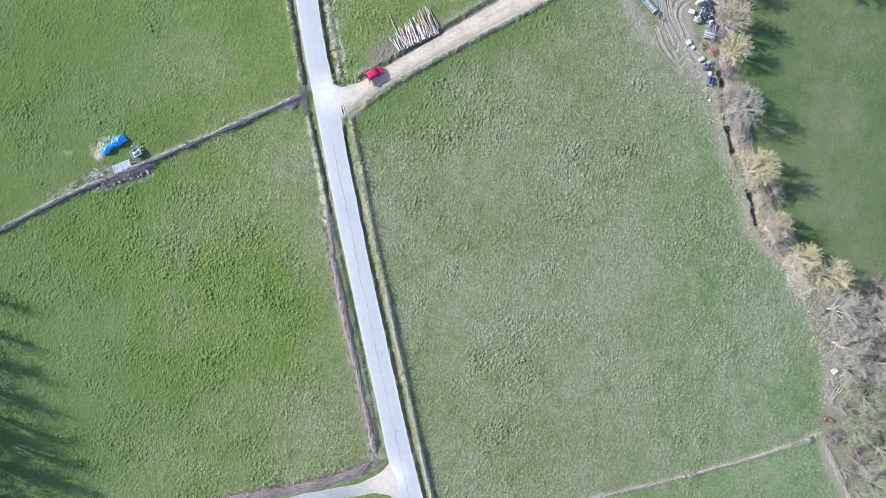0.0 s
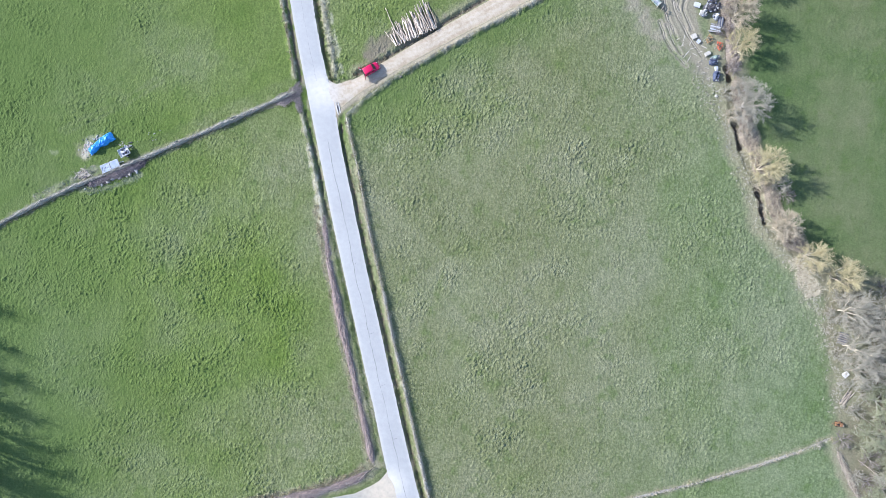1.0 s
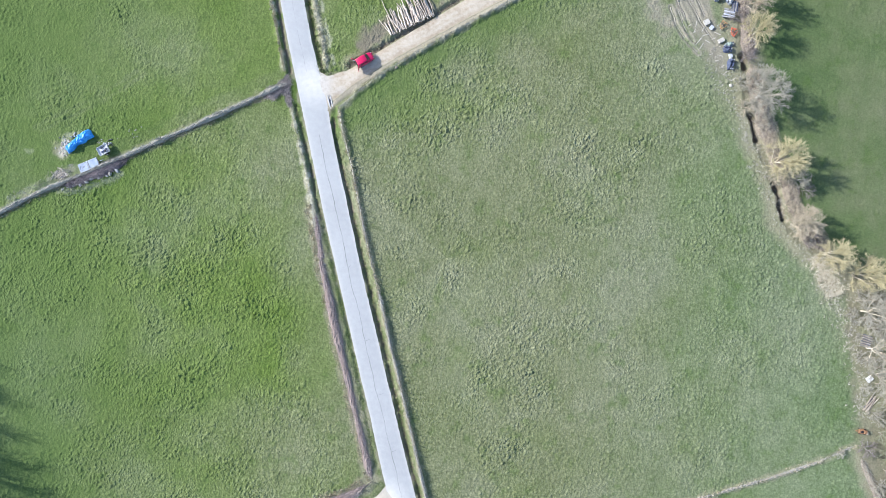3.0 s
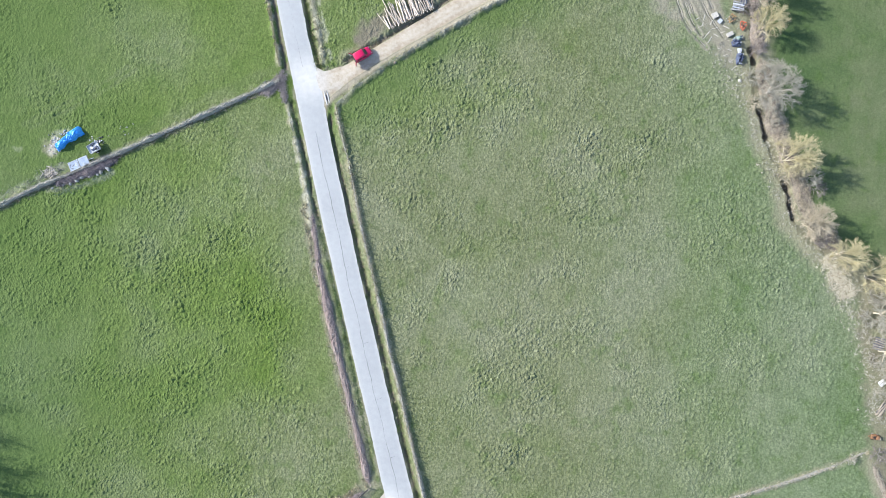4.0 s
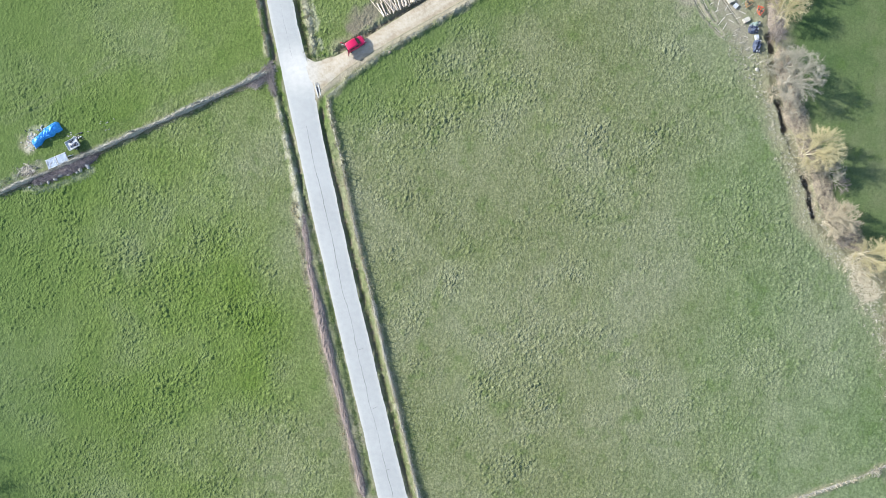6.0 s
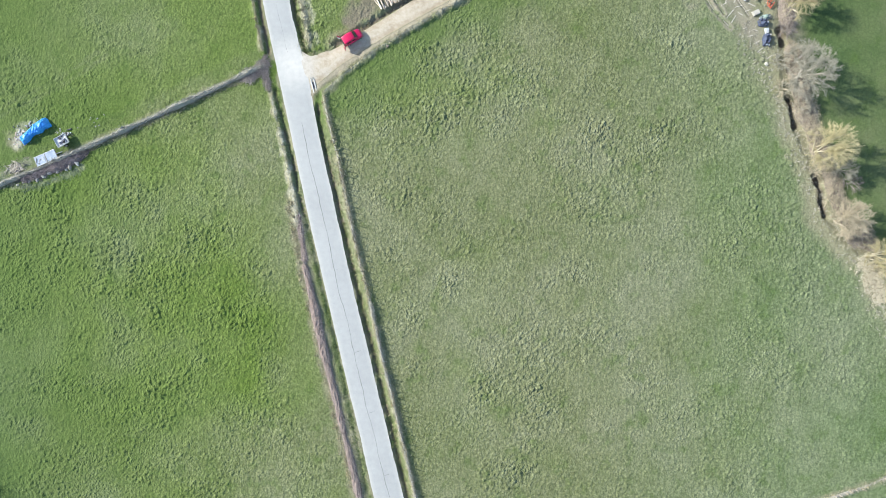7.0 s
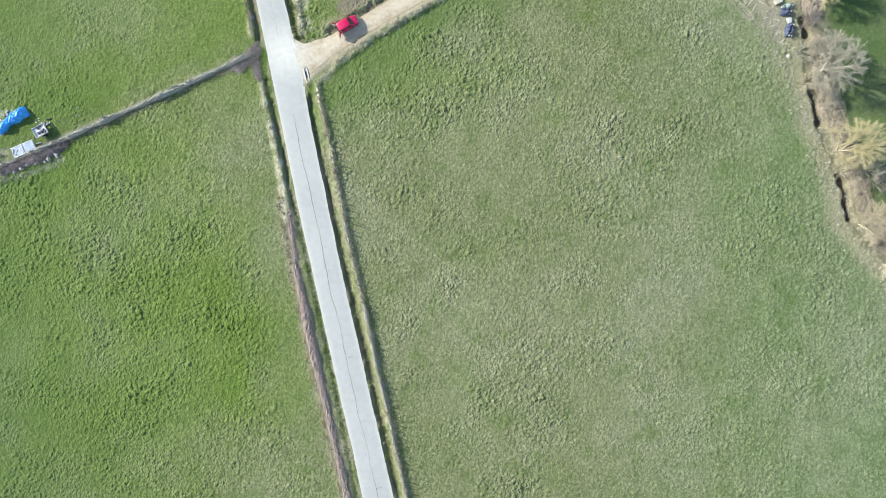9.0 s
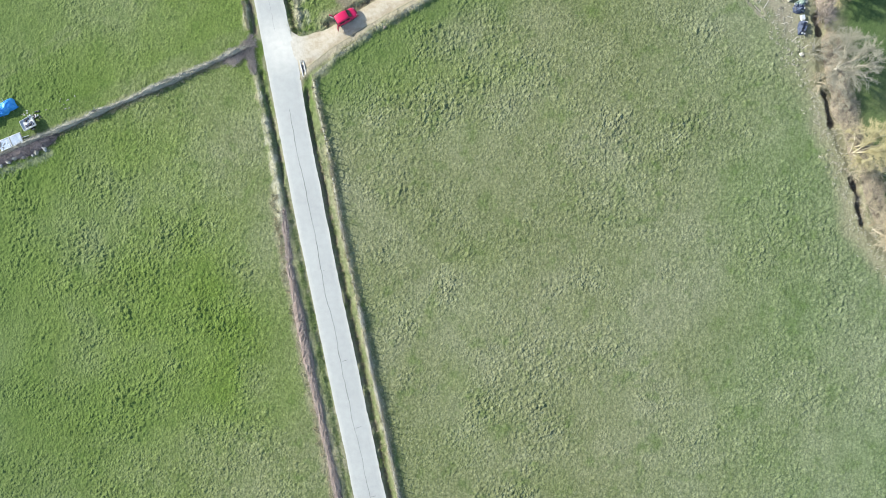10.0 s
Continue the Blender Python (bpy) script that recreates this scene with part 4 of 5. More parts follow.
plant(bare_tree(23, 3.4, 5.0, "bush", M_BARK, M_TWIG_GREEN, "greenish leafless undergrowth of the wood", "bare bushes"),
      [((77.2, -20.8), 0.8, 0), ((79.3, -24.7), 1.0, 60), ((83.2, -25.2), 1.0, 120), ((77.3, -32.4), 0.8, 200), ((80.4, -31.3), 1.0, 250), ((78.2, -36.3), 0.9, 300), ((81.4, -40.6), 1.1, 20), ((84.2, -34.0), 1.1, 90), ((84.7, -40.6), 1.1, 15), ((79.8, -45.6), 1.0, 45), ((83.6, -46.1), 1.0, 145)])
plant(bare_tree(24, 3.4, 5.0, "bush", M_BARK, M_TWIG_GREY, "grey leafless undergrowth of the wood", "bare bushes"),
      [((76.7, -9.2), 0.9, 0), ((80.0, -8.7), 1.0, 60), ((78.3, -14.2), 1.0, 120), ((81.6, -16.4), 1.0, 200), ((84.4, -9.8), 1.0, 250), ((84.3, -18.6), 1.1, 300), ((79.9, -20.8), 1.0, 20), ((76.3, -19.2), 0.7, 90), ((84.9, -23.0), 1.0, 15), ((75.9, -12.0), 0.7, 45), ((73.0, -12.0), 0.5, 75), ((73.7, -18.8), 0.5, 10), ((74.5, -24.4), 0.6, 200), ((76.0, -28.8), 0.6, 130), ((73.5, -15.3), 0.45, 310)])
plant(bare_tree(31, 9.5, 5.5, "sparse", M_POST, M_TWIG_GREY, "thin pale leaning tree with few branches", "trees of the wood"),
      [((73.2, -8.6), 0.8, 0, 38, 4), ((74.2, -11.6), 0.85, 70, 42, -6), ((75.4, -13.6), 0.9, 140, 30, 2), ((74.8, -18.9), 0.8, 210, 45, 5), ((75.8, -20.4), 0.85, 300, 36, -4), ((76.6, -23.6), 0.9, 30, 40, 8), ((80.2, -15.2), 0.9, 100, 28, -10), ((79.6, -10.4), 0.9, 190, 25, 8), ((78.4, -30.6), 0.7, 250, 35, -30), ((77.8, -38.8), 0.7, 340, 20, -25)])
# the row past the west end of the meadow that throws its shade in
plant(bare_tree(17, 15, 6.0, "poplar", M_BARK, M_TWIG_GREY, "tall bare tree at the meadow's edge", "trees west of the meadow"),
      [((-101, -5), 0.97, 0), ((-102, -12), 1.08, 60), ((-100, -18), 1.13, 140), ((-99, -24), 1.19, 200), ((-97, -29), 1.24, 280), ((-95, -34), 1.24, 330), ((-92, -40), 1.24, 30),
       ((-106, -22), 1.30, 90), ((-103, -31), 1.30, 120), ((-100, -38), 1.35, 10), ((-96, -45), 1.30, 260), ((-104, -16), 1.19, 310), ((-90, -49), 1.19, 75), ((-109, -29), 1.30, 45), ((-104, -43), 1.30, 190), ((-98, -50), 1.30, 15), ((-102, -36), 1.24, 230), ((-106, -36), 1.35, 165), ((-94, -52), 1.24, 110), ((-110, -40), 1.40, 280)])

# ---- hedges ----
def hedge(name, line, wide, high, body, twig, label, density=130, reach=0.4):
    ob = thing(name, pose(0, 0, 0), label, "hedge")
    pts, way = along(line, 0.3)
    side = np.stack([-way[:, 1], way[:, 0]], 1)
    n, m = len(pts), 9
    ang = np.linspace(0, math.pi, m)
    grow = 0.55 + 0.9 * wave(pts[:, 0], pts[:, 1], 2.2, 51)
    ends = np.clip(np.minimum(np.arange(n), np.arange(n)[::-1]) / 4, 0.15, 1)
    grow = grow * ends
    verts = np.empty((n, m, 3))
    for j, a in enumerate(ang):
        off = 0.4 * wide * math.cos(a) * grow
        px, py = pts[:, 0] + side[:, 0] * off, pts[:, 1] + side[:, 1] * off
        lump = 0.7 + 0.6 * wave(px, py, 0.5, 53 + j % 2)
        verts[:, j] = np.stack([px, py, 0.7 * high * math.sin(a) * grow * lump - 0.05], 1)
    k = np.arange(n * m).reshape(n, m)
    faces = np.stack([k[:-1, :-1], k[:-1, 1:], k[1:, 1:], k[1:, :-1]], -1).reshape(-1, 4)
    mesh_part("hedge_body", verts.reshape(-1, 3), faces, body, ob, smooth=False)
    c = int(len(pts) * 0.3 * density)
    i, a = rng.integers(0, n, c), rng.uniform(0, math.pi, c)
    rad = rng.uniform(0.55, 1.0, c)
    off = wide / 2 * np.cos(a) * grow[i] * rad
    slide = rng.uniform(-0.2, 0.2, c)
    st = np.stack([pts[i, 0] + side[i, 0] * off + way[i, 0] * slide, pts[i, 1] + side[i, 1] * off + way[i, 1] * slide, high * np.sin(a) * grow[i] * rad], 1)
    out = np.stack([side[i, 0] * np.cos(a), side[i, 1] * np.cos(a), 0.6 * np.sin(a)], 1) + rng.normal(size=(c, 3)) * np.array([0.9, 0.9, 0.45])
    mesh_part("brush", *spikes(st, out, rng.uniform(0.4, 1.3, c) * reach, rng.uniform(0.008, 0.02, c)), twig, ob)
    return ob


hedge("roadside_hedge", [(-23.6, 8.6), (-23.25, 5.7), (-22.75, 2.4), (-22.4, -0.8)], 1.05, 0.4, M_BRAMBLE, M_BRAMBLE_TWIG, "narrow low end of the leafless roadside hedge", 190, 0.26)
hedge("roadside_hedge", HEDGE_W[2:], 1.55, 0.75, M_BRAMBLE, M_BRAMBLE_TWIG, "trimmed leafless reddish-brown roadside hedge", 190, 0.26)
hedge("corner_bramble", [(-32.4, 29.3), (-30.6, 30.2), (-29.3, 31.0), (-28.4, 32.0), (-28.3, 33.2)], 2.2, 0.5, M_MAUVE, M_MAUVE_TWIG, "mauve-brown bramble mound at the road junction", 380, 0.6)
hedge("corner_bramble", [(-28.6, 32.0), (-28.5, 30.4), (-28.1, 28.9), (-27.8, 27.6)], 1.7, 0.45, M_MAUVE, M_MAUVE_TWIG, "mauve-brown bramble strip beside the road ditch", 300, 0.6)
hedge("lane_hedge", HEDGE_LANE, 1.8, 0.8, M_BRAMBLE, M_BRAMBLE_TWIG, "thick leafless brown hedge beside the lane", 260)
hedge("field_hedge", HEDGE_LINE, 0.95, 1.15, M_GREYHEDGE, M_GREY_TWIG, "low dead grey hedge between two meadows", 150, 0.28)
hedge("boundary_hedge", FENCE_SE, 0.5, 0.25, M_GREYHEDGE, M_GREY_TWIG, "thin low withered field hedge", 50)
hedge("bank_scrub", [(55.4, 34.0), (56.6, 28.5), (57.6, 23.0), (59.6, 17.6), (61.6, 12.4), (62.8, 8.0), (65.6, 3.2), (69.0, 0.4)], 3.4, 1.0, M_SCRUB, M_TWIG_TAN, "tangled tan scrub along the stream bank", 330, 0.55)
hedge("bank_scrub", [(53.6, 52.0), (54.0, 46.0), (54.6, 40.0), (55.2, 35.2)], 2.6, 0.9, M_SCRUB, M_BRAMBLE_TWIG, "tangled brown scrub behind the scrap yard", 300, 0.5)
hedge("wood_edge_hedge", HEDGE_SE, 1.4, 0.6, M_SCRUB, M_TWIG_GREY, "low brown scrub at the wood's edge")
hedge("fence_hedge", FENCE_E[2:7], 0.5, 0.5, M_GREYHEDGE, M_GREY_TWIG, "thin leafless hedge grown through the wire fence", 130, 0.3)
hedge("fence_hedge", FENCE_E[6:], 0.6, 0.95, M_GREYHEDGE, M_GREY_TWIG, "taller leafless hedge grown through the wire fence", 190, 0.32)

# ---- fences ----
def fence(line, step, high, label, material=None, thick=1.0):
    ob = thing("wire_fence", pose(0, 0, 0), label, "fence")
    bm = bmesh.new()
    bmesh.ops.create_cone(bm, cap_ends=True, segments=7, radius1=0.065, radius2=0.055, depth=high + 0.3)
    bmesh.ops.translate(bm, verts=bm.verts, vec=(0, 0, (high + 0.3) / 2 - 0.3))
    bmesh.ops.scale(bm, verts=bm.verts, vec=(thick, thick, 1))
    first = part("post", bm, material or M_POST, ob)
    pts, way = along(line, step)
    tops = []
    for i, (px, py) in enumerate(pts):
        o = first if i == 0 else first.copy()
        if i:
            scene.collection.objects.link(o)
            o.parent = ob
        o.matrix_basis = pose(px + rng.normal() * 0.05, py + rng.normal() * 0.05, 0.0, rng.normal() * 4, rng.normal() * 4, rng.uniform(0, 90)) @ Matrix.Diagonal((1, 1, rng.uniform(0.85, 1.1), 1))
        tops.append((px, py))
    for hz in (0.45, 0.85, 1.2):
        p = np.array([(a, b, hz * high / 1.35) for a, b in tops])
        r = np.full(len(p) - 1, 0.006)
        mesh_part("wire", *tubes(p[:-1], p[1:], r, r, 3), M_WIRE, ob)
    return ob


fence(FENCE_E, 0.98, 1.4, "wire fence on weathered wooden posts beside the road ditch")
fence(FENCE_TRACK, 1.2, 0.95, "wire fence on wooden posts along the gravel track", None, 0.55)
fence(FENCE_SE[1:], 0.9, 0.8, "fence of close weathered wooden posts across the meadow", M_GREYWOOD, 1.2)

# ---- verges ----
def tufts(name, line, spread, count, high, material, label, shift=0.0):
    """Withered or green stalks in clumps along a line."""
    pts, way = along(line, 0.25)
    side = np.stack([-way[:, 1], way[:, 0]], 1)
    clumps = max(4, count // 14)
    i = rng.integers(0, len(pts), clumps)
    c = pts[i] + side[i] * (shift + rng.normal(size=(clumps, 1)) * spread)
    c = np.repeat(c, 14, 0) + rng.normal(size=(clumps * 14, 2)) * 0.13
    n = len(c)
    st = np.concatenate([c, lie(c[:, 0], c[:, 1])[:, None] - 0.03], 1)
    w = np.concatenate([rng.normal(size=(n, 2)) * 0.55, np.ones((n, 1))], 1)
    ob = mesh_part(name, *spikes(st, w, high * rng.uniform(0.5, 1.2, n), rng.uniform(0.015, 0.035, n)), material)
    return tagged(ob, label, "grass", kind="stuff")


tufts("withered_grass", FENCE_E, 0.22, 8000, 0.45, M_STRAW, "strip of withered straw-coloured grass under the fence")
tufts("withered_grass", FENCE_TRACK, 0.25, 1300, 0.25, M_STRAW, "withered grass on the track's verge", 0.3)
tufts("withered_grass", FENCE_SE, 0.25, 3000, 0.3, M_STRAW, "withered grass under the post fence")
tufts("withered_grass", SHORE, 1.2, 12000, 0.25, M_GREY_TWIG, "withered grass on the stream bank")
tufts("withered_grass", HEDGE_W, 0.3, 5000, 0.35, M_STRAW, "withered grass along the hedge foot", -0.75)
tufts("withered_grass", HEDGE_LINE, 0.2, 4000, 0.35, M_STRAW, "withered grass along the field hedge", 0.6)
tufts("withered_grass", HEDGE_LANE, 0.35, 6000, 0.4, M_STRAW, "withered grass along the lane hedge", -1.0)
tufts("withered_grass", BANK_NE, 0.35, 2200, 0.3, M_STRAW, "withered grass on the bank above the ditch")
tufts("withered_grass", TRACK_N, 0.3, 1600, 0.3, M_STRAW, "withered grass on the north edge of the track", 0.5)
tufts("withered_grass", BANK_W, 0.12, 700, 0.25, M_BLEACHED, "bleached withered grass on the low bank west of the road")
tufts("withered_grass", VERGE_NW, 0.18, 3000, 0.35, M_STRAW, "withered grass on the road verge")
tufts("brushwood", [(66.6, -0.5), (67.8, -2.9), (69.1, -5.4), (70.0, -7.6)], 0.9, 7000, 0.5, M_BRUSHWOOD, "pale cut brushwood lying on the bank")
tufts("verge_grass", DITCH_W, 0.22, 9000, 0.22, M_TUFT, "green grass between hedge and road", -0.25)
tufts("verge_grass", DITCH_E, 0.2, 9000, 0.22, M_TUFT, "green grass in the roadside ditch")
tufts("verge_grass", DITCH_NE, 0.3, 4000, 0.35, M_TUFT, "green grass in the upper roadside ditch")

# ---- shapes ----
def box(size, bevel=0.02, at=(0, 0, 0), turn=(0, 0, 0)):
    bm = bmesh.new()
    bmesh.ops.create_cube(bm, size=1.0)
    bmesh.ops.scale(bm, verts=bm.verts, vec=size)
    if bevel:
        bmesh.ops.bevel(bm, geom=bm.edges[:], offset=bevel, segments=2, affect="EDGES", profile=0.6)
    bmesh.ops.transform(bm, matrix=pose(*at, *turn), verts=bm.verts)
    return bm


def rod(a, b, r, n=8):
    a, b = Vector(a), Vector(b)
    bm = bmesh.new()
    bmesh.ops.create_cone(bm, cap_ends=True, segments=n, radius1=r, radius2=r, depth=(b - a).length)
    m = Matrix.Translation((a + b) / 2) @ (b - a).to_track_quat("Z", "Y").to_matrix().to_4x4()
    bmesh.ops.transform(bm, matrix=m, verts=bm.verts)
    return bm


def heap(size, seed, lumps=0.35, fold=0.6, n=26):
    """A rounded, creased heap with a flat foot."""
    sx, sy, sz = size
    u = np.linspace(-1, 1, n)
    x, y = np.meshgrid(u, u)
    turn = np.arctan2(y, x)
    rim = 0.72 + 0.5 * wave(1.6 * np.cos(turn) + 9, 1.6 * np.sin(turn) + 9, 0.8, seed + 5)
    r = (np.hypot(x, y) / np.clip(rim, 0.6, 1.0)) ** 2
    top = np.clip(1 - r ** 1.6, 0, 1) ** 0.6
    px, py = x * sx / 2, y * sy / 2
    jag = 1 - lumps + 2 * lumps * wave(px, py, fold, seed) * (0.5 + wave(px, py, fold * 0.4, seed + 1))
    z = sz * top * jag
    px = px + 0.12 * sx * (wave(py, px, fold * 1.4, seed + 2) - 0.5)
    py = py + 0.12 * sy * (wave(px, py, fold * 1.4, seed + 3) - 0.5)
    z = np.where(r >= 1, -0.12, z)
    k = np.arange(n * n).reshape(n, n)
    return np.stack([px, py, z], -1).reshape(-1, 3), np.stack([k[:-1, :-1], k[:-1, 1:], k[1:, 1:], k[1:, :-1]], -1).reshape(-1, 4)


def wheel(parent, at, r=0.32, wide=0.2):
    bm = bmesh.new()
    bmesh.ops.create_cone(bm, cap_ends=True, segments=20, radius1=r, radius2=r, depth=wide)
    bmesh.ops.bevel(bm, geom=[e for e in bm.edges if len(e.link_faces) == 2 and e.calc_face_angle() > 1], offset=0.04, segments=2, affect="EDGES")
    bmesh.ops.transform(bm, matrix=pose(*at, 90, 0, 0), verts=bm.verts)
    w = part("wheel", bm, M_RUBBER, parent, smooth=False)
    bm = bmesh.new()
    bmesh.ops.create_cone(bm, cap_ends=True, segments=16, radius1=r * 0.6, radius2=r * 0.6, depth=wide + 0.02)
    bmesh.ops.transform(bm, matrix=pose(*at, 90, 0, 0), verts=bm.verts)
    part("rim", bm, M_STEEL, w)
    return w


# ---- red van ----
def loft(stations, n=24):
    """A closed body through cross sections: (x, half width, low, high, roundness)."""
    bm = bmesh.new()
    rings = []
    for x, hw, lo, hi, p in stations:
        ring = []
        for i in range(n):
            t = 2 * math.pi * (i + 0.5) / n
            c, s = math.cos(t), math.sin(t)
            ring.append(bm.verts.new((x, hw * math.copysign(abs(c) ** (2 / p), c), (lo + hi) / 2 + (hi - lo) / 2 * math.copysign(abs(s) ** (2 / p), s))))
        rings.append(ring)
    for a, b in zip(rings[:-1], rings[1:]):
        for i in range(n):
            bm.faces.new((a[i], a[(i + 1) % n], b[(i + 1) % n], b[i]))
    bm.faces.new(rings[0][::-1])
    bm.faces.new(rings[-1])
    bmesh.ops.recalc_face_normals(bm, faces=bm.faces[:])
    return bm


def red_van(m):
    v = thing("red_van", m, "small glossy red van with rear doors open on gravel", "car")
    part("body", loft([(-1.78, 0.72, 0.36, 0.92, 5), (-1.7, 0.80, 0.30, 1.0, 6), (-0.6, 0.84, 0.28, 1.02, 6), (0.6, 0.84, 0.28, 1.02, 6), (1.2, 0.82, 0.28, 0.99, 6), (1.62, 0.76, 0.30, 0.92, 5), (1.86, 0.62, 0.36, 0.78, 4)]), M_RED, v, smooth=True)
    part("cabin", loft([(-1.74, 0.70, 0.9, 1.58, 5), (-1.6, 0.73, 0.9, 1.66, 5), (-0.4, 0.74, 0.9, 1.70, 5), (0.12, 0.72, 0.9, 1.66, 5), (0.38, 0.70, 0.9, 1.56, 5), (0.92, 0.70, 0.9, 1.02, 5)]), M_RED, v, smooth=True)
    part("windscreen", box((0.72, 1.14, 0.03), 0.01, (0.68, 0, 1.325), (0, 44, 0)), M_GLASS, v, "dark sloping windscreen")
    for s in (-1, 1):
        part("side_window", box((0.62, 0.03, 0.36), 0.01, (0.08, s * 0.735, 1.27), (s * 8, 0, 0)), M_GLASS, v)
        part("side_window", box((0.85, 0.03, 0.34), 0.01, (-0.95, s * 0.745, 1.29), (s * 6, 0, 0)), M_GLASS, v)
        part("mirror", box((0.12, 0.2, 0.16), 0.03, (0.55, s * 0.95, 1.08)), M_BLACK, v)
        part("headlight", box((0.2, 0.28, 0.14), 0.04, (1.72, s * 0.5, 0.76), (0, 30, s * -14)), M_WHITE, v, "clear headlight")
        part("tail_light", box((0.05, 0.1, 0.35), 0.015, (-1.79, s * 0.70, 1.05)), M_REDPAINT, v, "red tail light")
        d = part("rear_door", box((0.72, 0.06, 1.15), 0.02, (-2.01, s * 1.03, 0.98), (0, 0, s * -50)), M_RED, v, "open rear door")
        part("door_window", box((0.42, 0.072, 0.36), 0.01, (-2.02, s * 1.04, 1.3), (0, 0, s * -50)), M_GLASS, d)
        part("door_lining", box((0.6, 0.02, 0.5), 0.01, (-2.05, s * 1.0, 0.75), (0, 0, s * -50)), M_WHITE, d)
        for x in (-1.15, 1.15):
            wheel(v, (x, s * 0.76, 0.31), 0.31, 0.19)
    # black slab paints the shade of the open bay; no hollow is modelled
    part("bay_shade", box((0.12, 1.24, 0.98), 0.02, (-1.74, 0, 1.02)), M_BLACK, v, "black slab in place of the shaded open load bay")
    part("bumper", box((0.18, 1.5, 0.2), 0.06, (1.84, 0, 0.44)), M_RED, v)
    part("bumper", box((0.2, 1.5, 0.18), 0.05, (-1.84, 0, 0.42)), M_BLACK, v)
    return v


red_van(pose(-14.2, 35.7, 0.03, 0, 0, 30) @ Matrix.Diagonal((0.88, 0.93, 0.95, 1)))

# ---- log pile ----
def log_mesh(seed):
    r = np.random.default_rng(seed)
    bm = bmesh.new()
    n, k = 7, 7
    bow = r.normal() * 1.6
    rings = []
    for i in range(k):
        t = i / (k - 1)
        rad = (1 - 0.35 * t) * (1 + 0.08 * r.normal())
        cx, cy = r.normal() * 0.3 + bow * math.sin(math.pi * t), r.normal() * 0.25
        rings.append([bm.verts.new((t - 0.5, (math.cos(6.2832 * j / n) + cx) * rad, (math.sin(6.2832 * j / n) + cy) * rad)) for j in range(n)])
    for a, b in zip(rings[:-1], rings[1:]):
        for j in range(n):
            bm.faces.new((a[j], b[j], b[(j + 1) % n], a[(j + 1) % n]))
    bm.faces.new(rings[0])
    bm.faces.new(rings[-1][::-1])
    bmesh.ops.recalc_face_normals(bm, faces=bm.faces[:])
    me = bpy.data.meshes.new("log")
    bm.to_mesh(me)
    bm.free()
    me.materials.append(M_LOG)
    me.materials.append(M_LOGEND)
    for p in me.polygons[-2:]:
        p.material_index = 1
    return me


def log_pile():
    v = thing("log_pile", pose(0, 0, 0), "pile of long pale tree trunks stacked beside the track", "logs")
    meshes = [log_mesh(i) for i in range(5)]
    a, b = Vector((-9.6, 40.2)), Vector((-1.5, 43.9))
    r = random.Random(5)
    for layer, count in ((0, 26), (1, 23), (2, 17)):
        for i in range(count):
            t = (i + 0.5 + r.uniform(-0.3, 0.3)) / count
            t = t if layer < 2 else 0.35 + 0.6 * t
            length = (3.3 + 2.2 * t) * r.uniform(0.68, 1.12)
            if layer == 1 and i == 3:
                length = 7.6
            foot = a.lerp(b, t)
            ang = radians(111.5 + (r.gauss(0, 4.5) if r.random() < 0.7 else r.gauss(0, 11)))
            d = Vector((math.cos(ang), math.sin(ang)))
            c = foot + d * (length / 2 + r.uniform(-0.3, 0.3))
            rad = r.uniform(0.085, 0.165)
            o = new("log", meshes[(i + layer) % 5])
            o.parent = v
            o.matrix_basis = Matrix.Translation((c.x, c.y, 0.10 + 0.2 * layer)) @ Euler((r.uniform(0, 6), radians(r.uniform(-1.5, 1.5)), ang)).to_matrix().to_4x4() @ Matrix.Diagonal((length, rad, rad, 1))
    return v


log_pile()

# ---- stacks beside the field hedge ----
def covered_stack():
    v = thing("covered_stack", pose(*(-65.9, 21.7), 0, 0, 0, 37) @ Matrix.Scale(1.08, 4), "bale stack under a creased bright blue tarpaulin", "tarpaulin")
    n, k = 60, 30
    u, w = np.meshgrid(np.linspace(-1, 1, n), np.linspace(-1, 1, k))
    prof = np.clip(1 - np.abs(u) ** 6, 0, 1) * np.clip(1 - np.abs(w) ** 5, 0, 1)
    x, y = u * 2.6, w * (0.74 + 0.12 * np.sign(u - 0.2) * np.abs(u - 0.2) ** 0.5) - 0.14 * u ** 2 + 0.08
    y = y - 0.35 * np.exp(-((u + 0.15) / 0.25) ** 2) * np.clip(-w, 0, 1) * -0.9
    z = prof ** 0.6 * (0.72 + 0.3 * wave(x, y, 1.3, 61)) + (0.5 * np.abs(wave(x + y, y, 0.6, 63) - 0.5) + 0.3 * np.abs(wave(x - y, y, 0.35, 64) - 0.5)) * prof - 0.06 + 0.25 * prof * (u > 0.25)
    z = np.where((np.abs(u) > 0.99) | (np.abs(w) > 0.99), -0.05, z)
    x, y = x + 0.22 * (wave(y, x, 0.7, 65) - 0.5), y + 0.22 * (wave(x, y, 0.7, 67) - 0.5)
    i = np.arange(n * k).reshape(k, n)
    f = np.stack([i[:-1, :-1], i[:-1, 1:], i[1:, 1:], i[1:, :-1]], -1).reshape(-1, 4)
    mesh_part("tarpaulin", np.stack([x, y, z], -1).reshape(-1, 3), f, M_TARP, v, smooth=False)
    for cx in (-1.5, 0.2, 1.7):
        part("rope", rod((cx, -1.0, 0.2), (cx + 0.05, 1.0, 1.05), 0.012, 5), M_WHITE, v)
    return v


covered_stack()


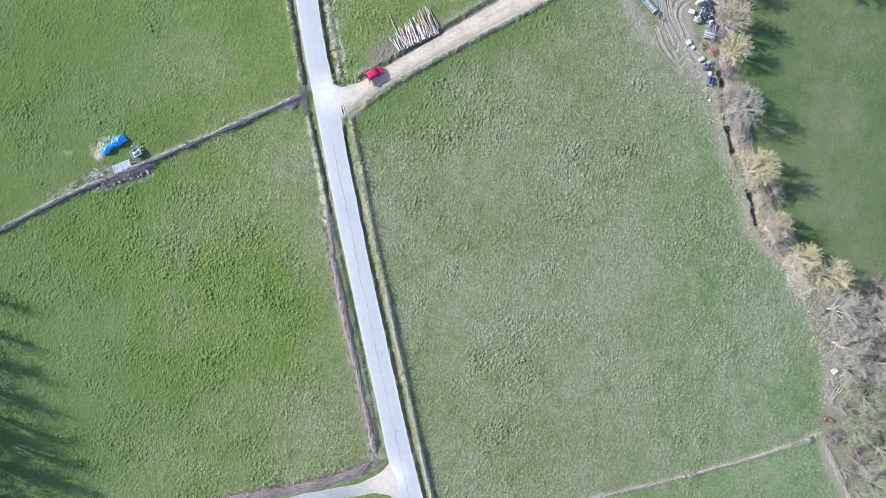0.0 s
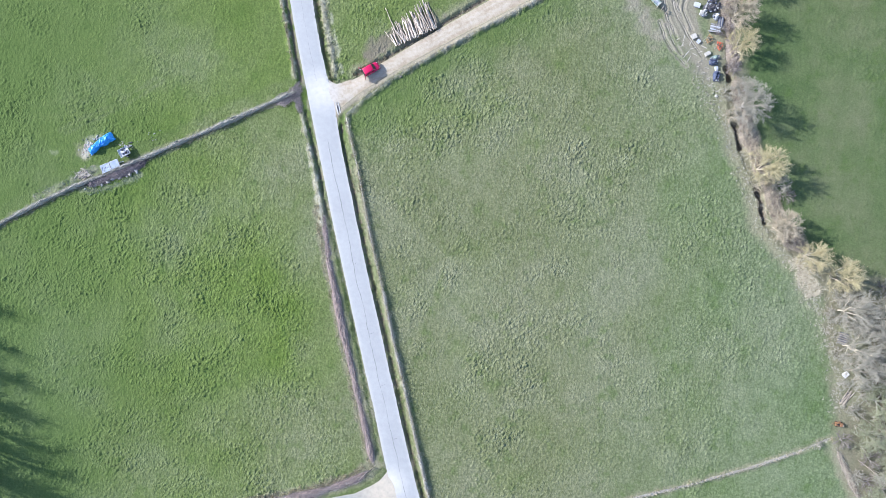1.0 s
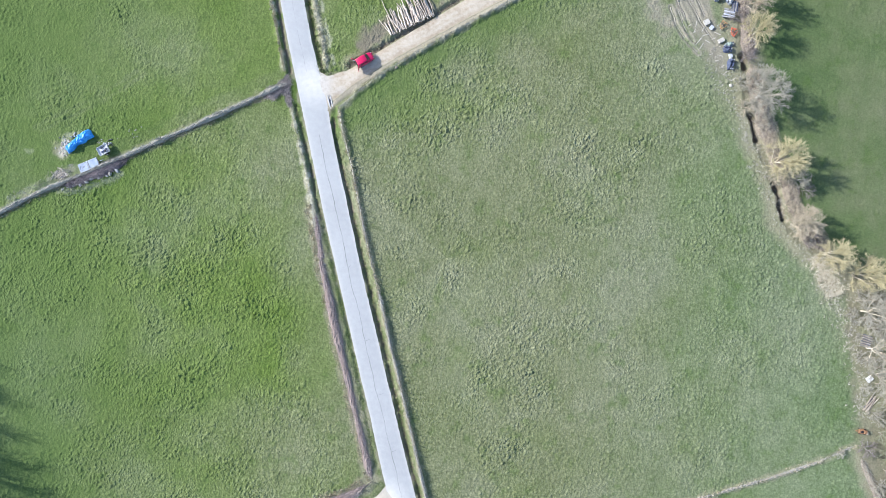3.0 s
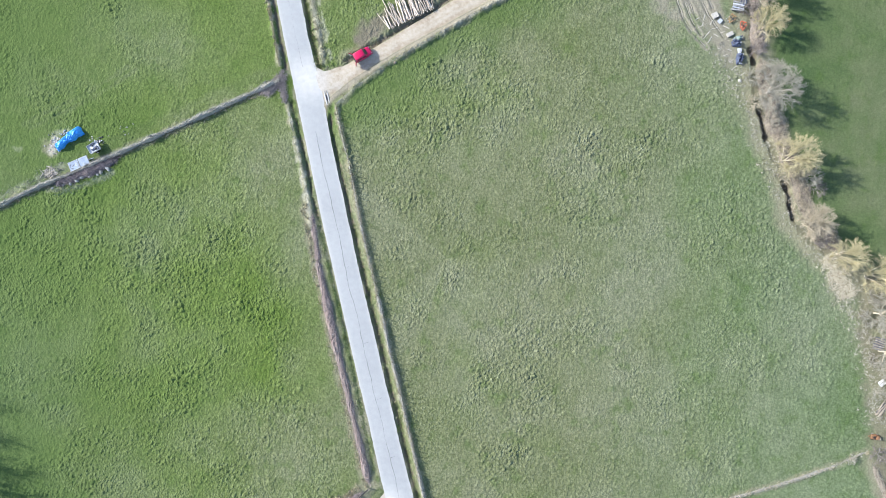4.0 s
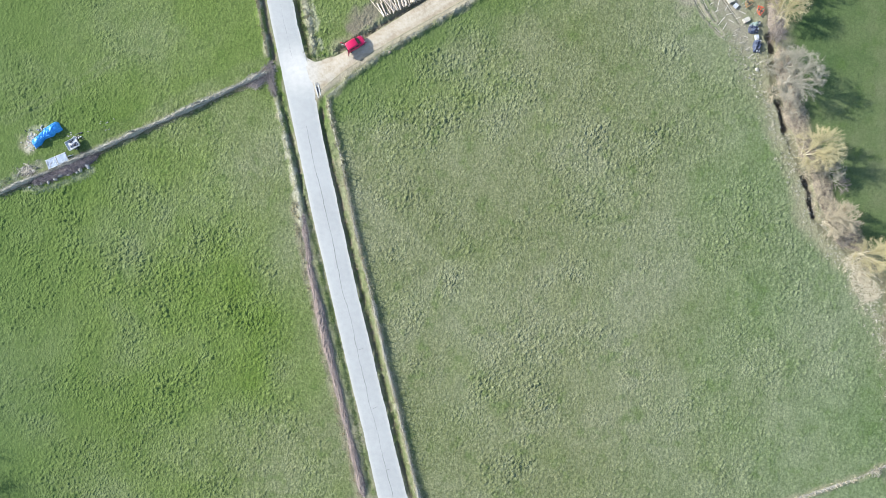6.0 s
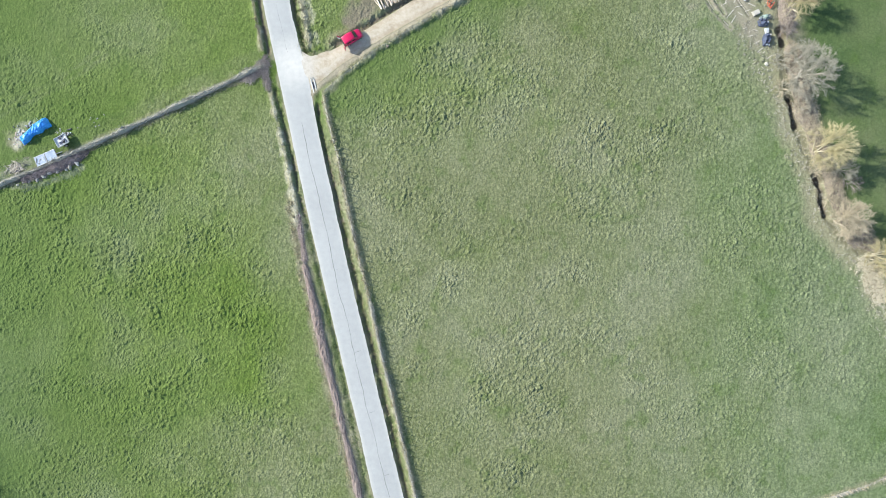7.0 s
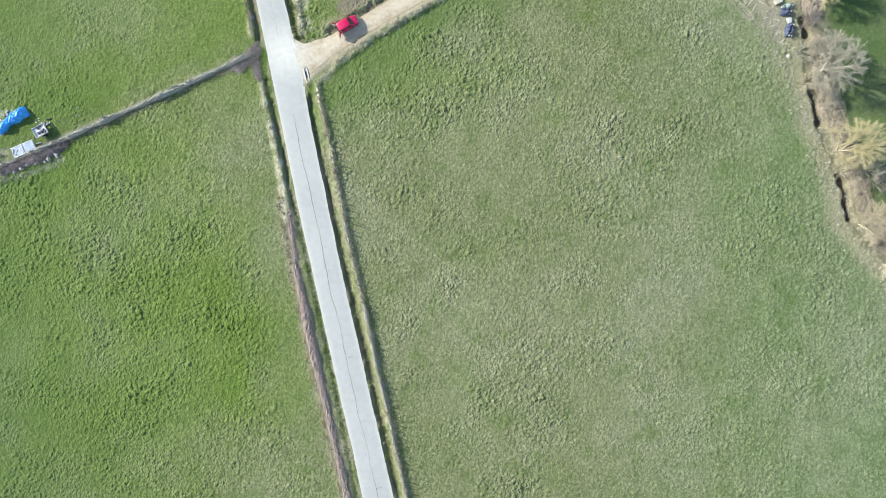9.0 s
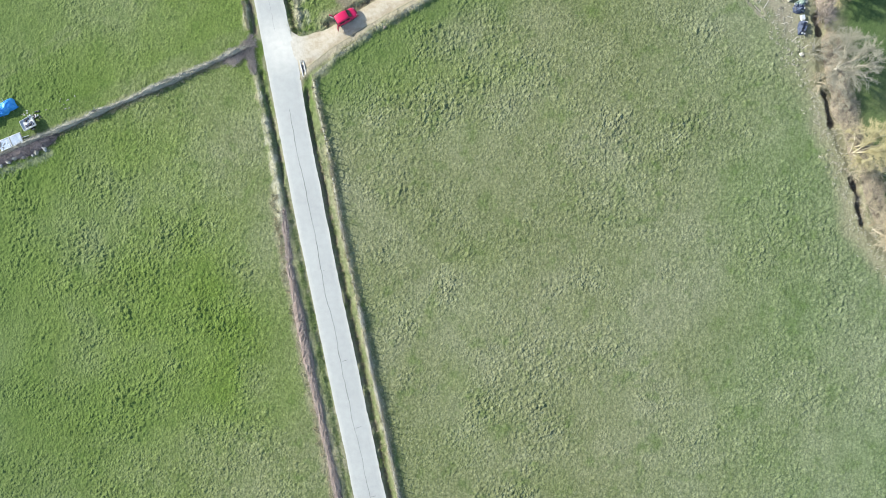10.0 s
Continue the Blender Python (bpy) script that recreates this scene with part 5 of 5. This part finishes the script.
def litter(name, centre, spread, count, sizes, materials, label, category, seed, flat=True, group=""):
    """Loose bits that lie about, each a thing's part."""
    r = random.Random(seed)
    v = thing(name, pose(*centre, 0), label, category, group)
    for i in range(count):
        l, w, h = r.uniform(*sizes[0]), r.uniform(*sizes[1]), r.uniform(*sizes[2])
        ox, oy = r.gauss(0, spread[0]), r.gauss(0, spread[1])
        part("piece", box((l, w, h), min(l, w, h) * 0.15, (ox, oy, lie(centre[0] + ox, centre[1] + oy) + h / 2 + 0.05 * i / count), (r.uniform(-6, 6), r.uniform(-6, 6), r.uniform(0, 180))), r.choice(materials), v)
    return v


litter("scattered_boards", (-68.4, 20.7), (0.5, 0.7), 70, ((0.12, 0.4), (0.08, 0.2), (0.03, 0.08)), [M_ROCK, M_STONE, M_STONE, M_PINK, M_PINK], "scattered pale boards and chips beside the tarpaulin", "debris", 3)
litter("grey_rubble", (-67.2, 22.8), (0.85, 0.3), 14, ((0.12, 0.4), (0.1, 0.25), (0.05, 0.14)), [M_ROCK, M_SHEET, M_DARKSTUFF], "grey rubble bits in the grass behind the tarpaulin", "debris", 13)
litter("pale_rubble", (-61.2, 21.6), (0.8, 0.25), 14, ((0.1, 0.3), (0.08, 0.2), (0.04, 0.1)), [M_STONE, M_ROCK], "pale rubble bits in the grass behind the cart", "debris", 14)
litter("grey_chunks", (-55.8, 23.3), (0.7, 0.4), 8, ((0.1, 0.3), (0.08, 0.2), (0.04, 0.1)), [M_ROCK, M_SHEET], "few grey chunks in the grass near the hedge", "debris", 15)
litter("scrap_bits", (-61.0, 21.3), (0.7, 0.35), 16, ((0.12, 0.4), (0.08, 0.2), (0.06, 0.2)), [M_DARKSTUFF, M_BLACK, M_STEEL], "dark scrap bits on the grass beside the cart", "scrap", 9)
litter("branch_heap", (-69.2, 15.9), (0.75, 0.45), 90, ((0.2, 0.8), (0.06, 0.13), (0.06, 0.16)), [M_POST, M_PALEBARK, M_BARK, M_DARKSTUFF, M_BARK], "heap of cut grey branches beside the hedge", "branches", 4)


def flat_trailer():
    v = thing("flat_trailer", pose(*(-64.0, 17.4), 0, 0, 0, 22), "flat farm trailer with two grey sheet panels", "trailer")
    part("deck", box((3.7, 1.5, 0.08), 0.02, (0, 0, 0.55)), M_POST, v)
    for x in (-0.95, 0.95):
        part("panel", box((1.62, 1.42, 0.05), 0.015, (x, 0, 0.63), (2 * x, 1.5, 0)), M_PANEL, v, "pale grey metal panel")
    part("cross_bar", box((0.1, 1.6, 0.12), 0.02, (0, 0, 0.68)), M_WHITE, v)
    for y in (-0.76, 0.76):
        part("side_rail", box((3.7, 0.06, 0.14), 0.015, (0, y, 0.62)), M_STEEL, v)
    for y in (-0.7, 0.7):
        wheel(v, (0.3, y, 0.27), 0.27, 0.16)
    part("drawbar", rod((1.8, 0, 0.5), (2.7, 0, 0.25), 0.05), M_STEEL, v)
    r = random.Random(8)
    for i in range(7):
        part("batten", box((r.uniform(0.3, 0.8), 0.08, 0.04), 0.01, (r.uniform(-1.6, -0.3), r.uniform(-0.5, 0.5), 0.675 + 0.01 * i), (0, 0, r.uniform(0, 180))), r.choice([M_STEEL, M_POST, M_DARKSTUFF]), v)
    return v


flat_trailer()


def cart():
    v = thing("box_cart", pose(*(-61.2, 20.1), 0, 0, 0, 28), "small white cart loaded with dark odds and ends", "cart")
    part("tray", box((1.95, 1.55, 0.12), 0.03, (0, 0, 0.75)), M_WHITE, v)
    for y in (-0.77, 0.77):
        part("side_board", box((1.95, 0.05, 0.3), 0.015, (0, y, 0.9)), M_WHITE, v)
    for x in (-0.97, 0.97):
        part("end_board", box((0.05, 1.5, 0.3), 0.015, (x, 0, 0.9)), M_WHITE, v)
    for y in (-0.8, 0.8):
        wheel(v, (0.0, y, 0.33), 0.33, 0.16)
    r = random.Random(2)
    for i in range(13):
        s = r.uniform(0.12, 0.28)
        part("load", box((s * 1.4, s, s * 0.8), s * 0.2, (r.uniform(-0.75, 0.75), r.uniform(-0.55, 0.55), 0.82 + s * 0.4), (r.uniform(-20, 20), r.uniform(-20, 20), r.uniform(0, 90))), r.choice([M_DARKSTUFF, M_BLACK, M_NAVY]), v)
    part("axle", rod((0, -0.8, 0.33), (0, 0.8, 0.33), 0.05), M_BLACK, v)
    part("frame_leg", rod((0.85, 0, 0.7), (0.95, 0, 0.0), 0.04), M_BLACK, v)
    return v


cart()
hedge("bramble_thicket", [(-68.9, 13.9), (-65.2, 15.0), (-62.1, 16.4), (-59.0, 17.8), (-56.9, 18.8)], 2.5, 0.9, M_BRAMBLE_DARK, M_TWIG_DARK, "dark bramble thicket beside the trailer", 230, 0.45)


def boulder(size, seed, centre, turn, label, group, material=None):
    bm = bmesh.new()
    bmesh.ops.create_icosphere(bm, subdivisions=3, radius=0.5)
    for v in bm.verts:
        k = 1 + 0.35 * (noise.noise(v.co * 2.2 + Vector((seed, 0, 0)))) + 0.1 * noise.noise(v.co * 7 + Vector((0, seed, 0)))
        v.co = Vector((v.co.x * size[0], v.co.y * size[1], v.co.z * size[2])) * k
    ob = part("boulder", bm, material or M_STONE, None, smooth=False)
    ob.matrix_basis = pose(*centre, size[2] * 0.3, 0, 0, turn)
    return tagged(ob, label, "stone", group)


for i, (c, s) in enumerate((((-68.0, 13.6), 0.5), ((-67.0, 13.8), 0.55), ((-65.8, 14.0), 0.6), ((-64.8, 14.5), 0.75), ((-63.8, 15.0), 0.7), ((-62.4, 15.2), 0.55), ((-60.4, 15.9), 0.8), ((-59.2, 16.5), 0.8), ((-61.0, 15.5), 0.5), ((-69.0, 13.2), 0.5))):
    boulder((s * (1.0 + 0.1 * (i % 4)), s * (0.65 + 0.08 * (i % 3)), s * 0.75), i * 3.1, c, 30 + 40 * i, "rough grey boulder below the thicket", "boulders below the thicket", M_ROCK if i % 3 else M_STONE)
boulder((0.62, 0.55, 0.4), 40, (51.6, 30.4), 0, "white boulder on the stream bank", "stones of the bank")
boulder((0.9, 0.6, 0.5), 41, (-8.6, 34.5), 20, "brown boulder on the track's verge", "stones of the verge", M_EARTH)
tufts("weed_patch", [(-68.6, 13.4), (-65.5, 13.8), (-62.2, 14.9), (-58.8, 16.6)], 0.4, 2600, 0.16, M_WEED, "tall grey-green weeds below the thicket", -0.75)
tufts("weed_patch", [(-71.4, 14.9), (-69.4, 16.0), (-67.0, 16.9)], 0.55, 900, 0.2, M_BRUSHWOOD, "pale dead weeds behind the trailer")
tufts("weed_patch", [(-78.5, 10.9), (-75.1, 12.4), (-72.6, 13.6)], 0.45, 800, 0.2, M_BLEACHED, "pale withered weeds along the hedge", 0.7)
tufts("weed_patch", [(-73.4, 12.7), (-71.5, 14.5), (-69.9, 15.1)], 0.6, 1500, 0.16, M_WEED, "withered weeds beside the branch heap")

# ---- drain under the track's mouth ----
drain = thing("culvert", pose(-20.55, 28.3, 0.0, 0, 0, 103), "pale concrete culvert edge at the track's mouth", "culvert")
for y, l in ((0.26, 2.9), (-0.22, 2.3)):
    part("edge_slab", box((l, 0.17, 0.22), 0.03, (0.1 * y, y, 0.02), (0, 1.5, 2 * y)), M_CONCRETE, drain)
# dark strip laid along the gap between the two slabs
part("channel", box((2.4, 0.34, 0.06), 0.015, (-0.1, 0.02, -0.02)), M_DARKSTUFF, drain, "dark strip in the gap between the slabs")
for x in (-1.5, 1.2):
    part("end_stone", box((0.35, 0.5, 0.2), 0.06, (x, 0.05, 0.02), (0, 0, 14 * x)), M_STONE, drain)

# ---- gate at the lane ----
gate = thing("field_gate", pose(*(-14.9, -40.7), 0, 0, 0, 40) @ Matrix.Scale(0.8, 4), "dark open metal field gate beside the hedge", "gate")
for z in (0.25, 0.5, 0.75, 1.0, 1.2):
    part("rail", rod((-1.25, 0, z), (1.25, 0, z), 0.03), M_BLACK, gate)
for x in (-1.25, 0, 1.25):
    part("upright", rod((x, 0, 0.1), (x, 0, 1.25), 0.05), M_BLACK, gate)
for x in (-1.4, 1.4):
    part("gate_post", rod((x, 0, -0.2), (x, 0, 1.4), 0.09), M_POST, gate)

# ---- yard ----
def trough():
    v = thing("feed_trough", pose(*(39.6, 49.1), 0, 0, 0, -48), "long grey-green feed trough with wooden end posts", "trough")
    part("floor", box((3.6, 0.8, 0.08), 0.02, (0, 0, 0.35)), M_STEEL, v)
    for y in (-0.45, 0.45):
        part("side", box((3.6, 0.06, 0.5), 0.02, (0, y, 0.5)), M_GREENBOX, v)
    for x in (-1.8, 1.8):
        part("end", box((0.06, 0.9, 0.5), 0.02, (x, 0, 0.5)), M_GREENBOX, v)
    for x in (-1.75, -0.6, 0.6, 1.75):
        part("leg", box((0.12, 1.3, 0.1), 0.02, (x, 0, 0.78)), M_GREYWOOD, v)
        for y in (-0.6, 0.6):
            part("post", rod((x, y, 0), (x, y, 0.7), 0.05), M_POST, v)
    for x in (2.6, 3.7):
        part("post", rod((x, 0, 0), (x, 0, 1.0), 0.08), M_POST, v)
        part("brace", box((0.12, 1.1, 0.12), 0.02, (x, 0, 0.5), (0, 0, 12)), M_POST, v)
    return v


trough()


def sheet_stack(centre, size, turn, material, label, category="sheets", count=4, seed=0):
    v = thing("sheet_stack", pose(*centre, 0, 0, 0, turn), label, category, "rubbish in the yard")
    r = random.Random(seed)
    h = size[2] / count
    for i in range(count):
        part("sheet", box((size[0] * r.uniform(0.8, 1.0), size[1] * r.uniform(0.8, 1.0), h * 0.8), h * 0.1, (r.uniform(-0.08, 0.08) * size[0], r.uniform(-0.08, 0.08) * size[1], h * (i + 0.5)), (r.uniform(-2, 2), r.uniform(-2, 2), r.uniform(-7, 7))), material if i % 2 or count < 3 else M_SHEET, v)
    return v


def rubbish(name, centre, size, turn, material, label, seed):
    v = thing(name, pose(*centre, 0, 0, 0, turn), label, "rubbish", "rubbish in the yard")
    mesh_part("cover", *heap(size, seed, 0.55, 0.4, 34), material, v)
    r = random.Random(seed)
    for i in range(26):
        s = r.uniform(0.05, 0.2) * min(size[0], size[1])
        part("item", box((s * r.uniform(1, 2.4), s, s * 0.5), s * 0.1, (r.uniform(-0.42, 0.42) * size[0], r.uniform(-0.42, 0.42) * size[1], size[2] * r.uniform(0.45, 0.8)), (r.uniform(-25, 25), r.uniform(-25, 25), r.uniform(0, 180))), r.choice([M_SHEET, M_STEEL, M_DARKSTUFF, M_NAVY]), v)
    return v


rubbish("sheeted_heap", (50.3, 49.7), (3.2, 1.5, 1.3), 10, M_SHEET, "white sheeting over a heap in the yard", 71)
rubbish("dark_heap", (50.9, 48.7), (1.8, 1.6, 0.9), 0, M_DARKSTUFF, "dark heap of scrap in the yard", 72)
sheet_stack((48.1, 47.8), (1.2, 0.9, 0.5), -15, M_STEEL, "small stack of white sheets in the yard", seed=1)
rubbish("scrap_heap", (50.6, 47.2), (3.0, 1.6, 0.9), -12, M_DARKSTUFF, "striped heap of dark and pale scrap", 73)
rubbish("white_bag", (49.2, 46.2), (1.5, 1.4, 0.9), 20, M_SHEET, "bulging white bag in the yard", 74)
rubbish("dark_heap", (52.2, 47.4), (1.6, 1.4, 1.0), 40, M_DARKSTUFF, "dark heap of scrap in the yard", 75)
rubbish("grey_bag", (51.6, 45.5), (1.4, 1.3, 0.9), 0, M_STEEL, "bulging grey bag in the yard", 76)
sheet_stack((47.4, 41.8), (1.1, 1.0, 0.5), 30, M_STONE, "pale square crate lying in the yard", "crate", 2, 4)
sheet_stack((48.3, 40.8), (0.8, 0.7, 0.35), 50, M_STEEL, "small grey crate lying in the yard", "crate", 2, 5)
sheet_stack((49.9, 38.5), (1.1, 0.8, 0.5), 25, M_STONE, "cream-coloured crate beside the scrap", "crate", 2, 6)


def striped_stack(centre, size, turn, mats, label, seed=0, count=5):
    v = thing("board_stack", pose(*centre, 0, 0, 0, turn), label, "boards", "rubbish in the yard")
    r = random.Random(seed)
    w = size[0] / count
    for i in range(count):
        part("board", box((w * 0.8, size[1] * r.uniform(0.8, 1.0), 0.08), 0.01, (w * (i + 0.5) - size[0] / 2, r.uniform(-0.08, 0.08), size[2] + r.uniform(-0.08, 0.04)), (r.uniform(-4, 4), r.uniform(-10, 10), r.uniform(-4, 4))), mats[i % len(mats)], v)
    for y in (-0.3, 0.3):
        part("bearer", box((size[0] * 0.95, 0.2, size[2] - 0.1), 0.03, (0, y * size[1], (size[2] - 0.1) / 2)), M_DARKSTUFF, v)
    return v


def harrow(centre, turn, material, label):
    v = thing("harrow", pose(*centre, 0, 0, 0, turn) @ Matrix.Scale(0.85, 4), label, "machine", "rubbish in the yard")
    for y in (-0.55, 0, 0.55):
        part("beam", box((1.6 - 0.5 * abs(y + 0.2), 0.16, 0.12), 0.02, (0.3 * y, y, 0.5), (0, 6 * y, 22 * (y + 0.3))), material, v)
    for x in (-0.7, 0.0, 0.7):
        part("cross_beam", box((0.14, 1.3 - 0.4 * abs(x - 0.3), 0.12), 0.02, (x, 0.2 * x, 0.6), (4 * x, 0, 25 * x)), material if x else M_DARKSTUFF, v)
    for x in (-0.7, 0, 0.7):
        for y in (-0.55, 0, 0.55):
            part("tine", rod((x, y, 0.5), (x - 0.15, y, 0.0), 0.03, 5), M_STEEL, v)
    part("headstock", rod((0.7, 0, 0.55), (0.3, 0, 1.1), 0.05), material, v)
    return v


striped_stack((51.3, 43.2), (1.6, 2.2, 0.7), 78, [M_SHEET, M_STEEL], "stack of white corrugated sheets in the yard", 2, 5)
striped_stack((52.3, 44.4), (1.1, 2.2, 0.7), -10, [M_NAVY, M_SHEET], "stack of dark and white boards in the yard", 3, 5)
striped_stack((50.6, 47.2), (2.4, 1.1, 0.8), -20, [M_SHEET, M_DARKSTUFF], "row of dark and pale boards on scrap", 4, 8)
harrow((50.2, 41.2), 35, M_ORANGE, "orange-painted farm harrow in the yard")
harrow((52.1, 39.9), 60, M_REDPAINT, "red-painted farm harrow in the yard")
rubbish("green_sheet", (51.5, 37.8), (1.7, 0.9, 0.5), 10, M_GREENBOX, "grey-green sheet over a small heap", 77)
rubbish("navy_heap", (51.0, 36.9), (1.6, 1.4, 0.8), 0, M_NAVY, "dark blue sheeting over a heap of scrap", 78)
sheet_stack((51.6, 35.7), (0.6, 0.7, 0.5), 10, M_STEEL, "small white box between blue heaps", "box", 2, 9)
rubbish("blue_heap", (51.5, 34.2), (1.25, 2.5, 0.8), -12, M_NAVY, "crumpled blue-grey plastic sheeting on the bank", 79)
r_ = random.Random(12)
for c, l, a in (((44.3, 41.3), 0.9, 30), ((45.0, 40.0), 1.1, 25), ((45.9, 38.4), 1.7, 50), ((46.2, 38.7), 1.2, 48), ((48.2, 36.1), 0.7, 20), ((49.2, 34.9), 0.8, 15), ((50.2, 33.9), 1.0, 30), ((51.4, 32.4), 1.1, 40), ((52.1, 31.5), 1.2, 35), ((49.4, 39.8), 1.3, -25), ((45.3, 40.4), 0.8, 70), ((46.8, 40.6), 1.1, 62), ((47.3, 39.6), 1.3, 15), ((46.5, 37.6), 1.4, 58), ((47.6, 38.4), 1.0, -30), ((48.7, 38.9), 0.9, 20), ((45.6, 41.6), 1.2, 78), ((49.9, 35.8), 0.9, -20), ((50.6, 32.6), 1.1, 42)):
    tagged(part("plank", box((l * 0.95, 0.13, 0.06), 0.012), M_PLANK), "pale weathered plank lying on the ground", "plank", "planks in the yard").matrix_basis = pose(*c, 0.06, r_.uniform(-3, 3), 0, a)

# churned wheel ridges of the yard
def ridges():
    sets = []
    for k, line in enumerate(RUTS):
        for off in (-0.45, 0.0, 0.45):
            pts, way = along(line, 0.3)
            side = np.stack([-way[:, 1], way[:, 0]], 1)
            # rounded corners
            for _ in range(12):
                pts[1:-1] = (pts[:-2] + 2 * pts[1:-1] + pts[2:]) / 4
            n = len(pts)
            c = pts + side * (off + 0.25 * (wave(pts[:, 0], pts[:, 1], 1.2, 95 + k) - 0.5))[:, None]
            w, h = 0.09 + 0.12 * wave(c[:, 0], c[:, 1], 0.6, 96), -0.05 + 0.17 * wave(c[:, 0], c[:, 1], 0.9, 97 + k)
            v = np.stack([np.concatenate([c + side * w[:, None], np.full((n, 1), -0.05)], 1), np.concatenate([c, h[:, None]], 1), np.concatenate([c - side * w[:, None], np.full((n, 1), -0.05)], 1)], 1).reshape(-1, 3)
            i = 3 * np.arange(n - 1)[:, None]
            f = np.concatenate([np.concatenate([i, i + 3, i + 4, i + 1], 1), np.concatenate([i + 1, i + 4, i + 5, i + 2], 1)])
            sets.append((v, f))
    ob = mesh_part("mud_ridges", *merge(*sets), M_MUD)
    return tagged(ob, "dried wheel ridges in the gravelly yard", "mud", kind="stuff")


ridges()

# ---- by the wood ----
def board_stack():
    v = thing("board_stack", pose(*(75.0, -15.8), 0, 0, 0, -18) @ Matrix.Scale(1.0, 4), "stack of weathered grey boards at the wood's edge", "boards")
    r = random.Random(4)
    for i in range(11):
        part("board", box((1.9 * r.uniform(0.85, 1.05), 0.17, 0.09), 0.012, (r.uniform(-0.1, 0.1), -1.05 + 0.2 * i, 0.5 + r.uniform(-0.03, 0.03)), (r.uniform(-4, 4), r.uniform(-3, 3), r.uniform(-4, 4))), [M_SLATE, M_POST, M_SLATE, M_BARK][i % 4], v)
    for x in (-0.6, 0.6):
        part("bearer", box((0.18, 2.2, 0.44), 0.03, (x, 0, 0.22)), M_DARKSTUFF, v)
    return v


board_stack()
sheet_stack((75.5, -22.7), (1.3, 0.9, 0.3), 35, M_WHITE, "white sheet of plastic under bare branches", count=2, seed=11)


def beam_heap():
    v = thing("beam_heap", pose(*(75.6, -27.1), 0, 0, 0, 52), "heap of old grey and dark beams", "beams")
    r = random.Random(6)
    for i in range(9):
        part("beam", box((r.uniform(2.2, 3.6), 0.16, 0.16), 0.025, (r.uniform(-0.2, 0.2), -0.5 + 0.12 * i, 0.12 + 0.05 * (i % 3)), (0, r.uniform(-3, 3), r.uniform(-14, 14))), [M_GREYWOOD, M_DARKSTUFF, M_POST][i % 3], v)
    return v


beam_heap()


def mini_digger():
    v = thing("orange_machine", pose(*(74.0, -32.0), 0, 0, 0, -8) @ Matrix.Scale(0.85, 4), "small orange farm machine by the fence corner", "machine")
    part("chassis", box((1.5, 0.9, 0.35), 0.06, (0, 0, 0.45)), M_RUST, v)
    part("hood", box((0.55, 0.75, 0.4), 0.08, (0.45, 0, 0.8)), M_RUST, v)
    part("seat", box((0.5, 0.5, 0.15), 0.05, (-0.2, 0, 0.7)), M_BLACK, v)
    part("side_flap", box((0.9, 0.06, 0.5), 0.02, (-0.35, 0.42, 0.85), (35, 0, 14)), M_RUST, v)
    part("tool_box", box((0.35, 0.5, 0.25), 0.04, (0.75, -0.15, 0.85), (0, 8, 12)), M_GREYWOOD, v)
    part("drawbar", rod((-0.7, 0.3, 0.4), (-1.3, 0, 0.3), 0.05), M_RUST, v)
    part("drawbar", rod((-0.7, -0.3, 0.4), (-1.3, 0, 0.3), 0.05), M_RUST, v)
    for x in (-0.45, 0.5):
        for y in (-0.5, 0.5):
            wheel(v, (x, y, 0.28), 0.28, 0.16)
    return v


mini_digger()

# ---- road surface details ----
def crack(line, wide, name, label):
    pts, way = along(line, 0.35)
    side = np.stack([-way[:, 1], way[:, 0]], 1)
    off = 0.35 * (wave(pts[:, 0], pts[:, 1], 3.0, 81) - 0.5) + 0.12 * (wave(pts[:, 0], pts[:, 1], 0.8, 83) - 0.5)
    w = wide * (0.35 + 1.1 * wave(pts[:, 0], pts[:, 1], 1.6, 85))
    a, b = pts + side * (off + w / 2)[:, None], pts + side * (off - w / 2)[:, None]
    n = len(pts)
    verts = np.concatenate([np.concatenate([a, np.full((n, 1), 0.088)], 1), np.concatenate([b, np.full((n, 1), 0.088)], 1)])
    i = np.arange(n - 1)[:, None]
    faces = np.concatenate([i + np.array([[0]]), i + n, i + n + 1, i + 1], 1)
    ob = mesh_part(name, verts, faces, M_CRACK, road)
    return ob


def between(t, a, b):
    """Lines between the road's two edges."""
    return [((1 - t) * p[0] + t * q[0], (1 - t) * p[1] + t * q[1]) for p, q in zip(a, b)]


crack(between(0.5, ROAD_W, ROAD_E)[6:], 0.065, "crack", "")
crack(between(0.48, ROAD_W, ROAD_E)[:5], 0.025, "crack", "")
for t, u in ((0.3, 0.2), (0.52, 0.5), (0.68, 0.55), (0.85, 0.45)):
    m_ = between(0.5, ROAD_W, ROAD_E)
    c0 = Vector(m_[7]).lerp(Vector(m_[18]), t)
    crack([(c0.x, c0.y), (c0.x + 1.6 * u, c0.y + 0.25)], 0.05, "crack", "")
